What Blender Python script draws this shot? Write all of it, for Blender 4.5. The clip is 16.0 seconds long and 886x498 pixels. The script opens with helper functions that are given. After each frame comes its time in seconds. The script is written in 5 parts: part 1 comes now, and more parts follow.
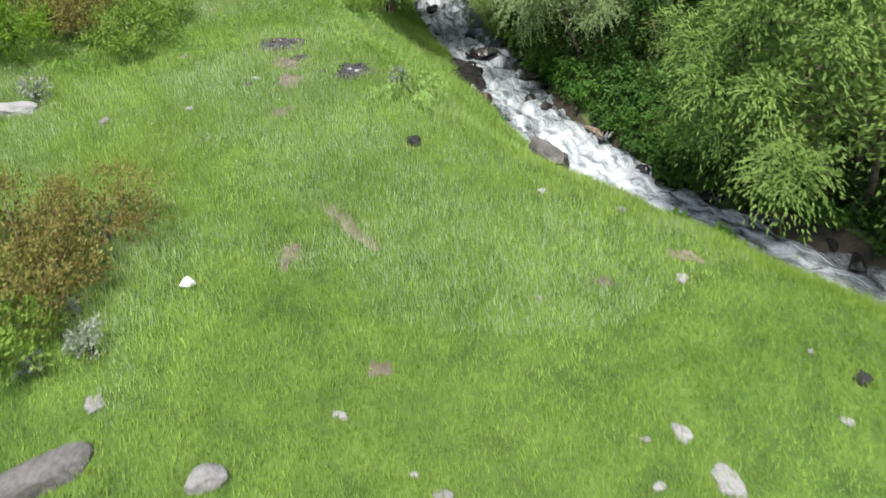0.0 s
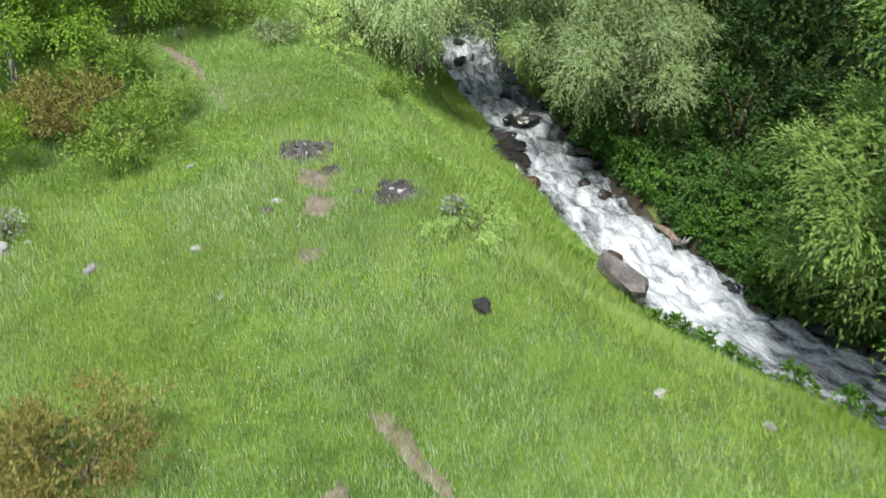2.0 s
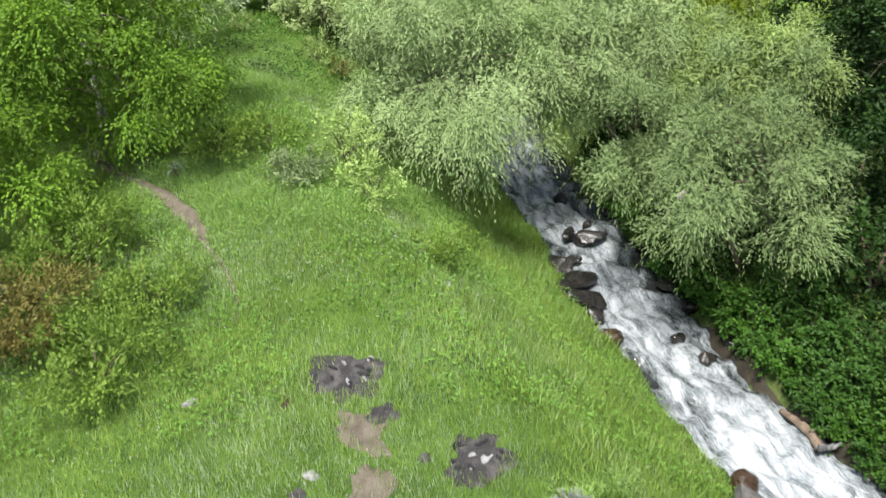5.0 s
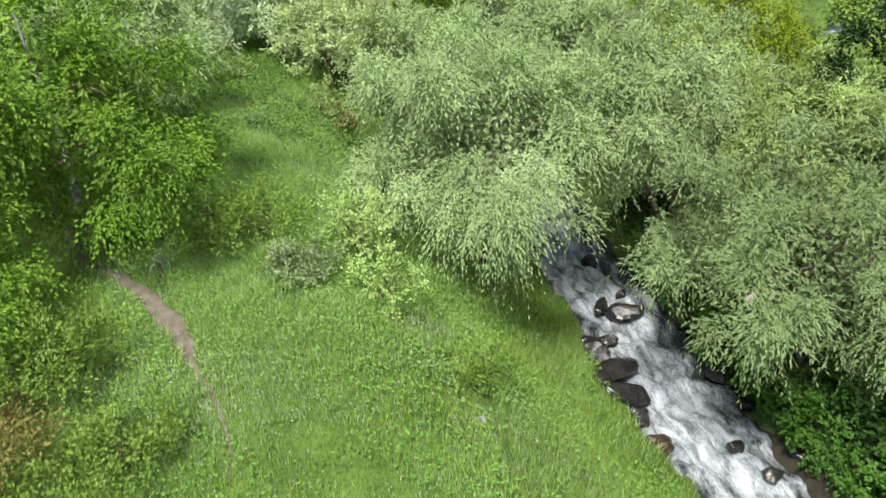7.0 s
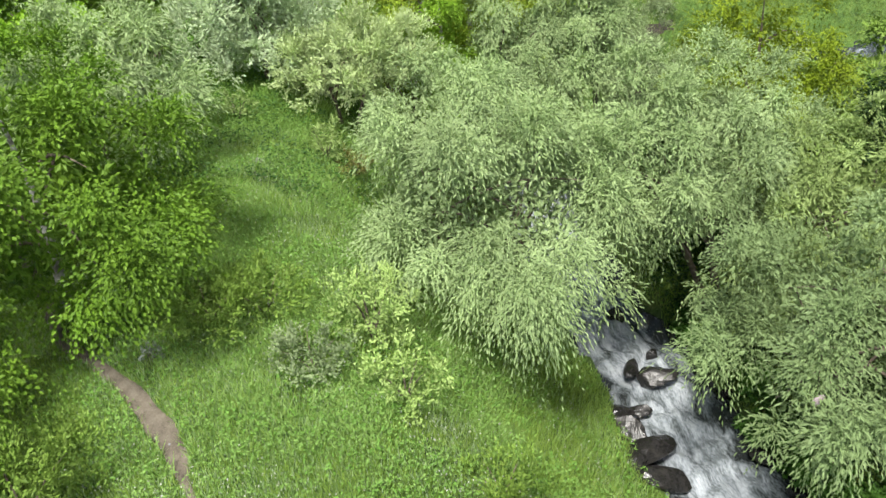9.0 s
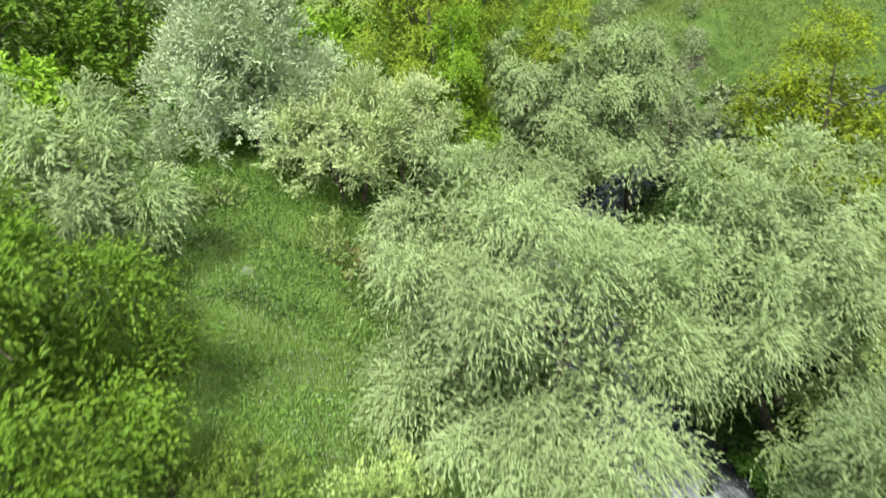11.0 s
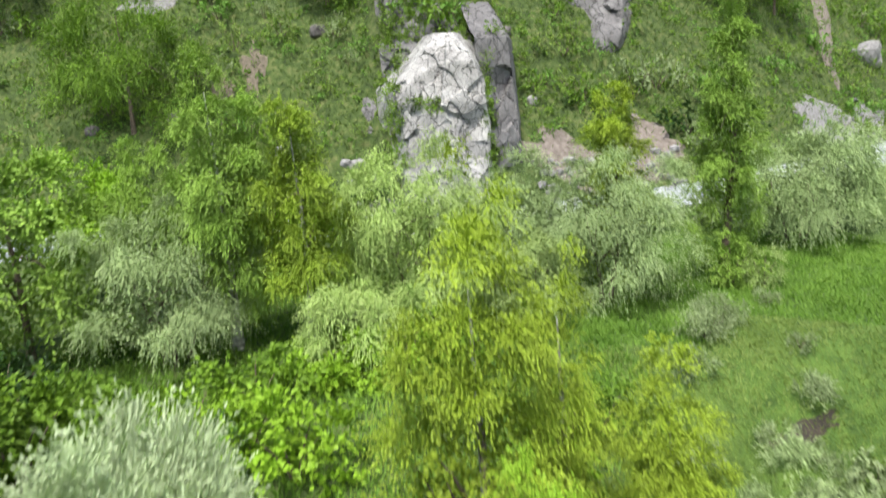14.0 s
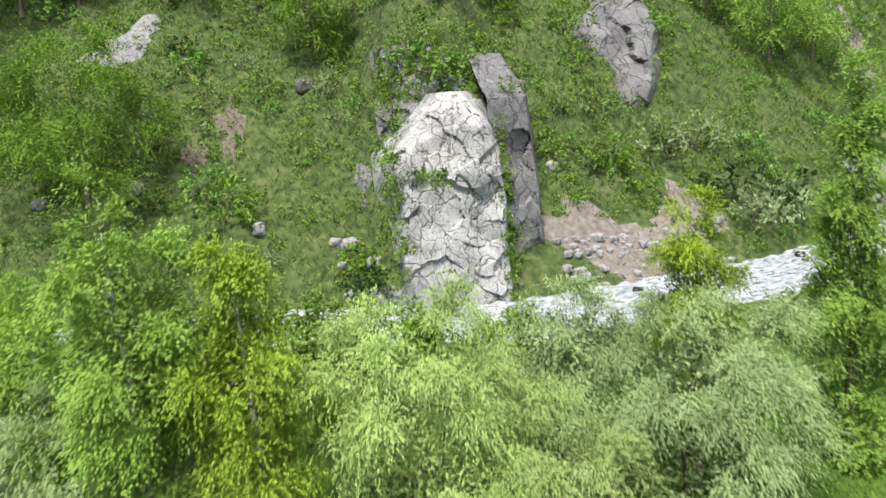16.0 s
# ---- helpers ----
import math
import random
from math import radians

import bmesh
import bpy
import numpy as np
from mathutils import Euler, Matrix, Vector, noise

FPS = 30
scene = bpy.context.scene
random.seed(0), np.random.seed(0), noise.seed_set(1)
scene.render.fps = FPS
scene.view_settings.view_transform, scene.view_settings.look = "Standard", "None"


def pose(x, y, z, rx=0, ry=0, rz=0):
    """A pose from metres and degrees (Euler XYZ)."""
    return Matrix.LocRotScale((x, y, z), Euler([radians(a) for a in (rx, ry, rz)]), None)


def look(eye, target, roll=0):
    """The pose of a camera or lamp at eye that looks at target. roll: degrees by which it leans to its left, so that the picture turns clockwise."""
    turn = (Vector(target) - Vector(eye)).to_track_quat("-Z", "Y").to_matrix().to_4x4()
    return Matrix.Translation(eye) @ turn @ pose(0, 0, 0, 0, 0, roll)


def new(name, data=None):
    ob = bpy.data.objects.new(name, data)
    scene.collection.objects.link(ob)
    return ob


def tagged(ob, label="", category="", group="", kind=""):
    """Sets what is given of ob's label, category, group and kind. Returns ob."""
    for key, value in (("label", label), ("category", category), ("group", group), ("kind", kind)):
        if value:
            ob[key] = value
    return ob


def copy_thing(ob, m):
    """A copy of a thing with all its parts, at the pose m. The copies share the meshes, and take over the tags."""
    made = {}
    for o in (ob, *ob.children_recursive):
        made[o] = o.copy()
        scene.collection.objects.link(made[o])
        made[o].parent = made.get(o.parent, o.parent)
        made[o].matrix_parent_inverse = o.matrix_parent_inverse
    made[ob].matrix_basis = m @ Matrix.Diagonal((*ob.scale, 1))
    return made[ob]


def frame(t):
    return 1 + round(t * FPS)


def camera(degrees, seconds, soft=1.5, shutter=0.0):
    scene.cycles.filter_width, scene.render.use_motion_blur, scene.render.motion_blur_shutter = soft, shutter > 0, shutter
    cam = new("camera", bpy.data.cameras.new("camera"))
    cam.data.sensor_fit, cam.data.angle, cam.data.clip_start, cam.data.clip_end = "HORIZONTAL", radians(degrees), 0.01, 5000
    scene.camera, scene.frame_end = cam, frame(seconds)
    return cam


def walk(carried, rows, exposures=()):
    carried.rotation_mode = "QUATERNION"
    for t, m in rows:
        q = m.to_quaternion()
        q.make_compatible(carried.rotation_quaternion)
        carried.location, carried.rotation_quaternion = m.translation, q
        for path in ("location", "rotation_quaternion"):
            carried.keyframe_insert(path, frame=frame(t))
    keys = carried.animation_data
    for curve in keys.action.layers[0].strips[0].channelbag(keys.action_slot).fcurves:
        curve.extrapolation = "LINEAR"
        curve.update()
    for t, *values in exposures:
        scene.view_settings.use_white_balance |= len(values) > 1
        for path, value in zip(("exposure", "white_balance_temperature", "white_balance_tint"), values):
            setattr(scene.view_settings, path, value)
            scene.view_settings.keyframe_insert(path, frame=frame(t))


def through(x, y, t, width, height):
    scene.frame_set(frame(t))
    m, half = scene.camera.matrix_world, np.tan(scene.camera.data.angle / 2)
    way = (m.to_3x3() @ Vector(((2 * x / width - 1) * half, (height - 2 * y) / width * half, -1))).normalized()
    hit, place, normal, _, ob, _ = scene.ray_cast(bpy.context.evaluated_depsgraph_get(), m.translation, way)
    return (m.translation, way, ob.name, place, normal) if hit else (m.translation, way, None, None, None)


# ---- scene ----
cam = camera(63.1, 16.0, shutter=0.5)
PATH = [
    (0, (0.97, -1.553, 7.753), (1.117, 0.169, 6.747), -2.9),
    (0.5, (0.824, -0.403, 8.028), (0.968, 1.322, 7.026), -3.0),
    (1, (0.637, 0.694, 8.295), (0.784, 2.42, 7.295), -2.9),
    (1.5, (0.462, 1.798, 8.567), (0.609, 3.525, 7.569), -2.9),
    (2, (0.279, 2.889, 8.868), (0.424, 4.619, 7.874), -3.0),
    (2.5, (0.107, 3.909, 9.183), (0.247, 5.642, 8.195), -3.2),
    (3, (-0.052, 4.84, 9.432), (0.085, 6.579, 8.453), -3.4),
    (3.5, (-0.194, 5.822, 9.662), (-0.057, 7.562, 8.686), -3.4),
    (4, (-0.278, 6.786, 9.92), (-0.142, 8.527, 8.945), -3.5),
    (4.2, (-0.314, 7.181, 9.983), (-0.177, 8.924, 9.012), -3.6),
    (6.3, (-0.515, 10.655, 10.79), (-0.37, 12.402, 9.828), -3.6),
    (6.5, (-0.528, 10.957, 10.849), (-0.384, 12.703, 9.886), -3.6),
    (7, (-0.611, 11.627, 11.058), (-0.465, 13.371, 10.091), -3.6),
    (7.5, (-0.677, 12.28, 11.251), (-0.531, 14.023, 10.28), -3.6),
    (8, (-0.731, 12.86, 11.424), (-0.586, 14.602, 10.452), -3.6),
    (8.2, (-0.765, 13.08, 11.484), (-0.618, 14.822, 10.512), -3.6),
    (10.3, (-0.727, 15.734, 12.407), (-0.587, 17.458, 11.402), -3.4),
    (10.5, (-0.716, 16.231, 12.54), (-0.577, 17.955, 11.535), -3.5),
    (11, (-0.69, 17.663, 12.861), (-0.552, 19.388, 11.859), -3.6),
    (11.5, (-0.647, 19.217, 13.18), (-0.513, 20.946, 12.183), -3.8),
    (12, (-0.619, 20.829, 13.489), (-0.487, 22.562, 12.499), -3.8),
    (12.5, (-0.49, 22.472, 13.843), (-0.358, 24.218, 12.876), -3.9),
    (13, (-0.433, 24.19, 14.221), (-0.283, 26.014, 13.415), -3.9),
    (13.5, (-0.435, 26.013, 14.638), (-0.271, 27.9, 13.994), -3.7),
    (14, (-0.417, 28.047, 15.125), (-0.238, 29.982, 14.651), -3.7),
    (14.5, (-0.399, 30.193, 15.586), (-0.211, 32.145, 15.194), -3.8),
    (15, (-0.275, 32.522, 16.117), (-0.087, 34.473, 15.724), -3.8),
    (15.5, (0.026, 35.242, 16.748), (0.211, 37.194, 16.354), -3.9),
    (16, (0.211, 37.896, 17.433), (0.401, 39.848, 17.039), -3.9),
]
walk(cam, [(t, look(eye, target, roll)) for t, eye, target, roll in PATH])

# ---------------------------------------------------------------- light
world = bpy.data.worlds.new("sky")
scene.world = world
world.use_nodes = True
wn = world.node_tree.nodes
sky = wn.new("ShaderNodeTexSky")
sky.sky_type, sky.sun_disc = "NISHITA", False
sky.sun_elevation, sky.sun_rotation = radians(63), radians(150)
sky.air_density, sky.dust_density, sky.ozone_density = 1.0, 3.0, 0.6
world.node_tree.links.new(sky.outputs[0], wn["Background"].inputs[0])
wn["Background"].inputs[1].default_value = 0.100
sun = new("sun", bpy.data.lights.new("sun", "SUN"))
sun.data.energy, sun.data.angle, sun.data.color = 3.6, radians(12), (1.0, 0.97, 0.90)
sun.matrix_world = pose(0, 0, 40, 27, 0, 150 - 180)
scene.view_settings.exposure = 0.81

# ---------------------------------------------------------------- materials
def material(name, rough=0.8):
    m = bpy.data.materials.new(name)
    m.use_nodes = True
    n, l = m.node_tree.nodes, m.node_tree.links
    b = n["Principled BSDF"]
    b.inputs["Roughness"].default_value = rough
    return m, n, l, b


def ramp(n, l, source, stops):
    r = n.new("ShaderNodeValToRGB")
    e = r.color_ramp.elements
    while len(e) < len(stops):
        e.new(0.5)
    for k, (p, c) in enumerate(stops):
        e[k].position, e[k].color = p, (*c, 1)
    l.new(source, r.inputs[0])
    return r.outputs[0]


def noisy(n, l, scale, detail=4.0, vector=None, kind="ShaderNodeTexNoise"):
    t = n.new(kind)
    t.inputs["Scale"].default_value = scale
    if kind == "ShaderNodeTexNoise":
        t.inputs["Detail"].default_value = detail
    if vector is None:
        vector = n.new("ShaderNodeNewGeometry").outputs["Position"]
    l.new(vector, t.inputs["Vector"])
    return t


def mixed(n, l, fac, a, b, how="MIX"):
    m = n.new("ShaderNodeMix")
    m.data_type, m.blend_type = "RGBA", how
    for value, socket in ((fac, m.inputs[0]), (a, m.inputs[6]), (b, m.inputs[7])):
        if isinstance(value, (int, float)):
            socket.default_value = value
        elif isinstance(value, tuple):
            socket.default_value = (*value, 1)
        else:
            l.new(value, socket)
    return m.outputs[2]


def bumped(n, l, b, height, strength=0.5, distance=0.05):
    k = n.new("ShaderNodeBump")
    k.inputs["Strength"].default_value, k.inputs["Distance"].default_value = strength, distance
    l.new(height, k.inputs["Height"])
    l.new(k.outputs[0], b.inputs["Normal"])


def leaf_material(name, dark, mid, light, through=0.17, patch=0.7, rough=0.55, even=0.38):
    """Leaves: each one its own tone, slow drifts of tone over the crown, light coming through."""
    dark, mid, light = (tuple(a * b for a, b in zip(c, (0.845, 0.87, 0.85) if even else (0.97, 1.0, 0.98))) for c in (dark, mid, light))
    dark = tuple(a + (b - a) * even for a, b in zip(dark, mid))
    light = tuple(a + (b - a) * even * 0.7 for a, b in zip(light, mid))
    m, n, l, b = material(name, rough)
    geo = n.new("ShaderNodeNewGeometry")
    c = ramp(n, l, geo.outputs["Random Per Island"], [(0.0, dark), (0.5, mid), (1.0, light)])
    drift = ramp(n, l, noisy(n, l, patch, 3).outputs[0], [(0.3, tuple(0.72 * v for v in mid)), (0.7, light)])
    c = mixed(n, l, 0.62, c, drift)
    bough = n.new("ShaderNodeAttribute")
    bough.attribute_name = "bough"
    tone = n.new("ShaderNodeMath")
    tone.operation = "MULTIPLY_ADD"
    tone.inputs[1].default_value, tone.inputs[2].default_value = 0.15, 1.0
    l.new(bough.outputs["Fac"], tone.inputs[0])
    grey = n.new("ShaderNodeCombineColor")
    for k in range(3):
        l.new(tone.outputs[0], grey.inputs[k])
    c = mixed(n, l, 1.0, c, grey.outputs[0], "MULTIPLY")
    l.new(c, b.inputs["Base Color"])
    b.inputs["Specular IOR Level"].default_value = 0.25
    t = n.new("ShaderNodeBsdfTranslucent")
    l.new(mixed(n, l, 1.0, c, (1.0, 1.0, 0.60), "MULTIPLY"), t.inputs[0])
    s = n.new("ShaderNodeMixShader")
    s.inputs[0].default_value = through
    l.new(b.outputs[0], s.inputs[1]), l.new(t.outputs[0], s.inputs[2])
    l.new(s.outputs[0], n["Material Output"].inputs[0])
    return m


M_WILLOW = leaf_material("willow_leaf", (0.160, 0.245, 0.080), (0.350, 0.478, 0.192), (0.550, 0.668, 0.335))
M_WILLOW_YELLOW = leaf_material("willow_leaf_yellowish", (0.135, 0.220, 0.045), (0.315, 0.435, 0.130), (0.520, 0.635, 0.250))
M_WILLOW_FRESH = leaf_material("willow_leaf_fresh", (0.200, 0.320, 0.060), (0.430, 0.600, 0.165), (0.650, 0.790, 0.310))
M_WILLOW_GREEN = leaf_material("willow_leaf_green", (0.08, 0.155, 0.025), (0.18, 0.30, 0.06), (0.33, 0.46, 0.13))
M_WILLOW_DULL = leaf_material("willow_leaf_dull", (0.075, 0.130, 0.040), (0.215, 0.310, 0.115), (0.410, 0.520, 0.245))
M_SILVER = leaf_material("silver_leaf", (0.260, 0.350, 0.165), (0.545, 0.680, 0.380), (0.790, 0.870, 0.610))
M_CREAM = leaf_material("cream_leaf", (0.255, 0.345, 0.110), (0.530, 0.660, 0.275), (0.770, 0.860, 0.480))
M_BIRCH = leaf_material("birch_leaf", (0.058, 0.138, 0.010), (0.135, 0.265, 0.019), (0.262, 0.420, 0.044))
M_BIRCH_YELLOW = leaf_material("birch_leaf_yellowish", (0.145, 0.225, 0.014), (0.300, 0.425, 0.030), (0.470, 0.600, 0.070))
M_ELDER = leaf_material("elder_leaf", (0.135, 0.190, 0.008), (0.260, 0.355, 0.014), (0.390, 0.495, 0.030))
M_GROVE = leaf_material("grove_birch_leaf", (0.100, 0.200, 0.020), (0.235, 0.400, 0.050), (0.430, 0.610, 0.130))
M_GROVE_YELLOW = leaf_material("grove_birch_leaf_yellowish", (0.130, 0.215, 0.014), (0.285, 0.420, 0.032), (0.470, 0.620, 0.085))
M_BRIGHT = leaf_material("bright_leaf", (0.120, 0.250, 0.012), (0.250, 0.460, 0.025), (0.420, 0.640, 0.060))
# near-black green; on the far bank the trees' shade is in this colour
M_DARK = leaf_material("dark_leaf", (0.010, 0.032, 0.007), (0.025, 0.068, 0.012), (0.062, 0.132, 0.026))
M_HERB = leaf_material("herb_leaf", (0.080, 0.190, 0.022), (0.160, 0.340, 0.048), (0.290, 0.500, 0.105))
# darker copy of the herb leaf, with the bank's shade in its colour
M_SHADED_HERB = leaf_material("shade_tinted_herb_leaf", (0.022, 0.062, 0.009), (0.044, 0.118, 0.018), (0.094, 0.200, 0.036))
M_LUSH = leaf_material("lush_herb_leaf", (0.028, 0.082, 0.009), (0.060, 0.158, 0.018), (0.125, 0.265, 0.040))
M_SHRUB = leaf_material("shrub_leaf", (0.091, 0.174, 0.022), (0.182, 0.311, 0.044), (0.340, 0.460, 0.095))
M_GREY = leaf_material("grey_leaf", (0.135, 0.195, 0.085), (0.275, 0.355, 0.165), (0.48, 0.57, 0.30))
M_RED = leaf_material("reddish_leaf", (0.105, 0.070, 0.022), (0.270, 0.185, 0.060), (0.330, 0.370, 0.095), even=0.1)
M_WHITE_LEAF = leaf_material("woolly_leaf", (0.238, 0.286, 0.210), (0.354, 0.394, 0.319), (0.476, 0.503, 0.433))
M_GRASS = leaf_material("grass_blade", (0.118, 0.225, 0.025), (0.255, 0.405, 0.058), (0.500, 0.630, 0.180), 0.4, 0.35, 0.6, 0.0)
M_GRASS_LONG = leaf_material("long_grass_blade", (0.130, 0.260, 0.045), (0.275, 0.460, 0.095), (0.500, 0.660, 0.250), 0.4, 0.5, 0.6, 0.0)
M_SLOPE = leaf_material("coarse_slope_grass", (0.045, 0.085, 0.016), (0.105, 0.175, 0.038), (0.21, 0.285, 0.085), 0.3, 0.3, 0.7, 0.0)
M_CLOVER = leaf_material("soft_weed_leaf", (0.130, 0.265, 0.040), (0.240, 0.430, 0.085), (0.420, 0.610, 0.190), 0.3, 0.8)
M_RANK = leaf_material("rank_grass_blade", (0.060, 0.150, 0.012), (0.135, 0.280, 0.030), (0.260, 0.420, 0.075), 0.3, 0.5, 0.6, 0.0)
M_PALE_GRASS = leaf_material("pale_grass_blade", (0.220, 0.350, 0.120), (0.400, 0.540, 0.270), (0.660, 0.745, 0.520), 0.4, 0.5, 0.6, 0.0)
M_LAWN = leaf_material("dry_lawn_blade", (0.100, 0.170, 0.028), (0.195, 0.290, 0.060), (0.340, 0.425, 0.135), 0.4, 0.35, 0.6, 0.0)
M_FLOWER = leaf_material("small_white_flower", (0.480, 0.496, 0.413), (0.600, 0.608, 0.525), (0.680, 0.680, 0.600), 0.2)


def bark_material(name, dark, light, scale):
    m, n, l, b = material(name, 0.9)
    t = noisy(n, l, scale, 6)
    l.new(ramp(n, l, t.outputs[0], [(0.35, dark), (0.65, light)]), b.inputs["Base Color"])
    bumped(n, l, b, t.outputs[0], 0.6, 0.03)
    return m


M_BARK = bark_material("grey_bark", (0.06, 0.045, 0.03), (0.20, 0.16, 0.12), 9)
M_BIRCH_BARK = bark_material("white_bark", (0.12, 0.11, 0.10), (0.72, 0.71, 0.67), 5)


def ground_material():
    m, n, l, b = material("ground", 0.95)
    big, fine, mid = noisy(n, l, 0.22, 5), noisy(n, l, 14, 5), noisy(n, l, 1.7, 4)
    c = ramp(n, l, mid.outputs[0], [(0.3, (0.045, 0.095, 0.014)), (0.5, (0.085, 0.165, 0.024)), (0.72, (0.13, 0.22, 0.036))])
    c = mixed(n, l, ramp(n, l, big.outputs[0], [(0.45, (0, 0, 0)), (0.7, (0.5, 0.5, 0.5))]), c, (0.13, 0.19, 0.034))
    c = mixed(n, l, 0.55, c, ramp(n, l, fine.outputs[0], [(0.3, (0.35, 0.38, 0.3)), (0.7, (1.0, 1.0, 0.9))]), "MULTIPLY")
    wild_shade = n.new("ShaderNodeAttribute")
    wild_shade.attribute_name = "wild_shade"
    # rough growth of the far hill; also tints the shaded far shore dark
    dark_growth = ramp(n, l, mid.outputs[0], [(0.3, (0.025, 0.045, 0.01)), (0.5, (0.06, 0.10, 0.02)), (0.7, (0.13, 0.15, 0.05))])
    c = mixed(n, l, wild_shade.outputs["Fac"], c, dark_growth)
    # bare earth where the land is steep
    geo = n.new("ShaderNodeNewGeometry")
    split = n.new("ShaderNodeSeparateXYZ")
    l.new(geo.outputs["Normal"], split.inputs[0])
    earth = ramp(n, l, fine.outputs[0], [(0.3, (0.05, 0.035, 0.022)), (0.7, (0.16, 0.115, 0.08))])
    add = n.new("ShaderNodeMath")
    add.operation = "MULTIPLY_ADD"
    l.new(mid.outputs[0], add.inputs[0])
    add.inputs[1].default_value = 0.35
    l.new(split.outputs[2], add.inputs[2])
    bare = ramp(n, l, add.outputs[0], [(0.52, (1, 1, 1)), (0.66, (0, 0, 0))])
    bare = mixed(n, l, ramp(n, l, wild_shade.outputs["Fac"], [(0.92, (0, 0, 0)), (0.98, (0.85, 0.85, 0.85))]), bare, (0, 0, 0))
    c = mixed(n, l, bare, c, earth)
    l.new(c, b.inputs["Base Color"])
    bumped(n, l, b, fine.outputs[0], 0.9, 0.08)
    return m


def stone_material(name, dark, mid, light, scale=3.0, rough=0.85, wet=False):
    m, n, l, b = material(name, rough)
    t, f = noisy(n, l, scale, 8), noisy(n, l, scale * 9, 5)
    c = ramp(n, l, t.outputs[0], [(0.3, dark), (0.5, mid), (0.72, light)])
    c = mixed(n, l, 0.35, c, ramp(n, l, f.outputs[0], [(0.35, dark), (0.65, light)]))
    l.new(c, b.inputs["Base Color"])
    bumped(n, l, b, f.outputs[0], 0.5, 0.02)
    return m


def cliff_material(name, dark, mid, light, scale):
    """Weathered rock cut by fine dark cracks of uneven spacing."""
    m, n, l, b = material(name, 0.9)
    t, f = noisy(n, l, 0.5, 8), noisy(n, l, 6, 5)
    c = ramp(n, l, t.outputs[0], [(0.3, dark), (0.5, mid), (0.68, light)])
    c = mixed(n, l, 0.3, c, ramp(n, l, f.outputs[0], [(0.35, dark), (0.65, light)]))
    geo = n.new("ShaderNodeNewGeometry")
    bend = n.new("ShaderNodeMix")
    bend.data_type, bend.blend_type = "RGBA", "LINEAR_LIGHT"
    bend.inputs[0].default_value = 0.8
    l.new(geo.outputs["Position"], bend.inputs[6]), l.new(noisy(n, l, 0.9, 3).outputs["Color"], bend.inputs[7])
    mp = n.new("ShaderNodeMapping")
    mp.inputs["Rotation"].default_value, mp.inputs["Scale"].default_value = (0, 0.35, 0), (1.0, 0.6, 0.72)
    l.new(bend.outputs[2], mp.inputs[0])
    lines = []
    for k, w in ((scale, 0.03), (scale * 2.3, 0.03)):
        v = noisy(n, l, k, 0, mp.outputs[0], "ShaderNodeTexVoronoi")
        v.feature = "DISTANCE_TO_EDGE"
        lines.append(ramp(n, l, v.outputs["Distance"], [(0.0, (0, 0, 0)), (w, (1, 1, 1))]))
    crack = mixed(n, l, 0.55, lines[0], lines[1], "MULTIPLY")
    c = mixed(n, l, crack, tuple(0.5 * v for v in dark), c)
    l.new(c, b.inputs["Base Color"])
    bumped(n, l, b, mixed(n, l, 0.25, crack, f.outputs[0]), 0.8, 0.1)
    return m


M_GROUND = ground_material()
M_STONE = stone_material("grey_stone", (0.12, 0.115, 0.115), (0.22, 0.215, 0.215), (0.36, 0.355, 0.355))
M_PALE_STONE = stone_material("pale_stone", (0.165, 0.162, 0.162), (0.275, 0.272, 0.272), (0.40, 0.397, 0.397))
M_BOULDER = stone_material("brown_grey_boulder", (0.04, 0.036, 0.036), (0.10, 0.094, 0.09), (0.20, 0.19, 0.18), 1.6)
M_WET = stone_material("wet_dark_stone", (0.008, 0.008, 0.008), (0.018, 0.017, 0.016), (0.046, 0.042, 0.038), 3, 0.25)
M_WET_BROWN = stone_material("wet_brown_stone", (0.018, 0.011, 0.007), (0.050, 0.029, 0.018), (0.105, 0.066, 0.042), 3, 0.35)
M_CLIFF = cliff_material("pale_cliff_rock", (0.18, 0.177, 0.172), (0.37, 0.365, 0.355), (0.56, 0.555, 0.545), 0.85)
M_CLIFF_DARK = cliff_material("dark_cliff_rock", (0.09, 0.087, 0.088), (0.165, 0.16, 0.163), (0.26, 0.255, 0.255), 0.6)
M_EARTH = stone_material("trodden_earth", (0.065, 0.053, 0.038), (0.130, 0.110, 0.080), (0.225, 0.195, 0.150), 4, 0.95)
M_SCREE = stone_material("pinkish_scree_earth", (0.095, 0.078, 0.066), (0.185, 0.155, 0.132), (0.30, 0.263, 0.235), 2.2, 0.95)
M_DARK_EARTH = stone_material("dark_brown_earth", (0.010, 0.009, 0.006), (0.030, 0.024, 0.015), (0.075, 0.060, 0.036), 3, 0.8)
M_ASH = stone_material("ash_and_char", (0.008, 0.008, 0.009), (0.028, 0.027, 0.027), (0.13, 0.12, 0.115), 5, 0.95)
M_CHAR = stone_material("charcoal", (0.006, 0.006, 0.007), (0.012, 0.012, 0.013), (0.03, 0.03, 0.03), 12, 0.8)
M_WOOD = stone_material("weathered_wood", (0.10, 0.065, 0.04), (0.22, 0.15, 0.10), (0.42, 0.34, 0.27), 6, 0.8)
M_WHITE, _n, _l, _b = material("white_plastic", 0.4)
_b.inputs["Base Color"].default_value = (0.82, 0.83, 0.85, 1)
M_CLOTH = stone_material("faded_pink_cloth", (0.30, 0.22, 0.26), (0.45, 0.35, 0.39), (0.6, 0.5, 0.53), 8, 0.9)


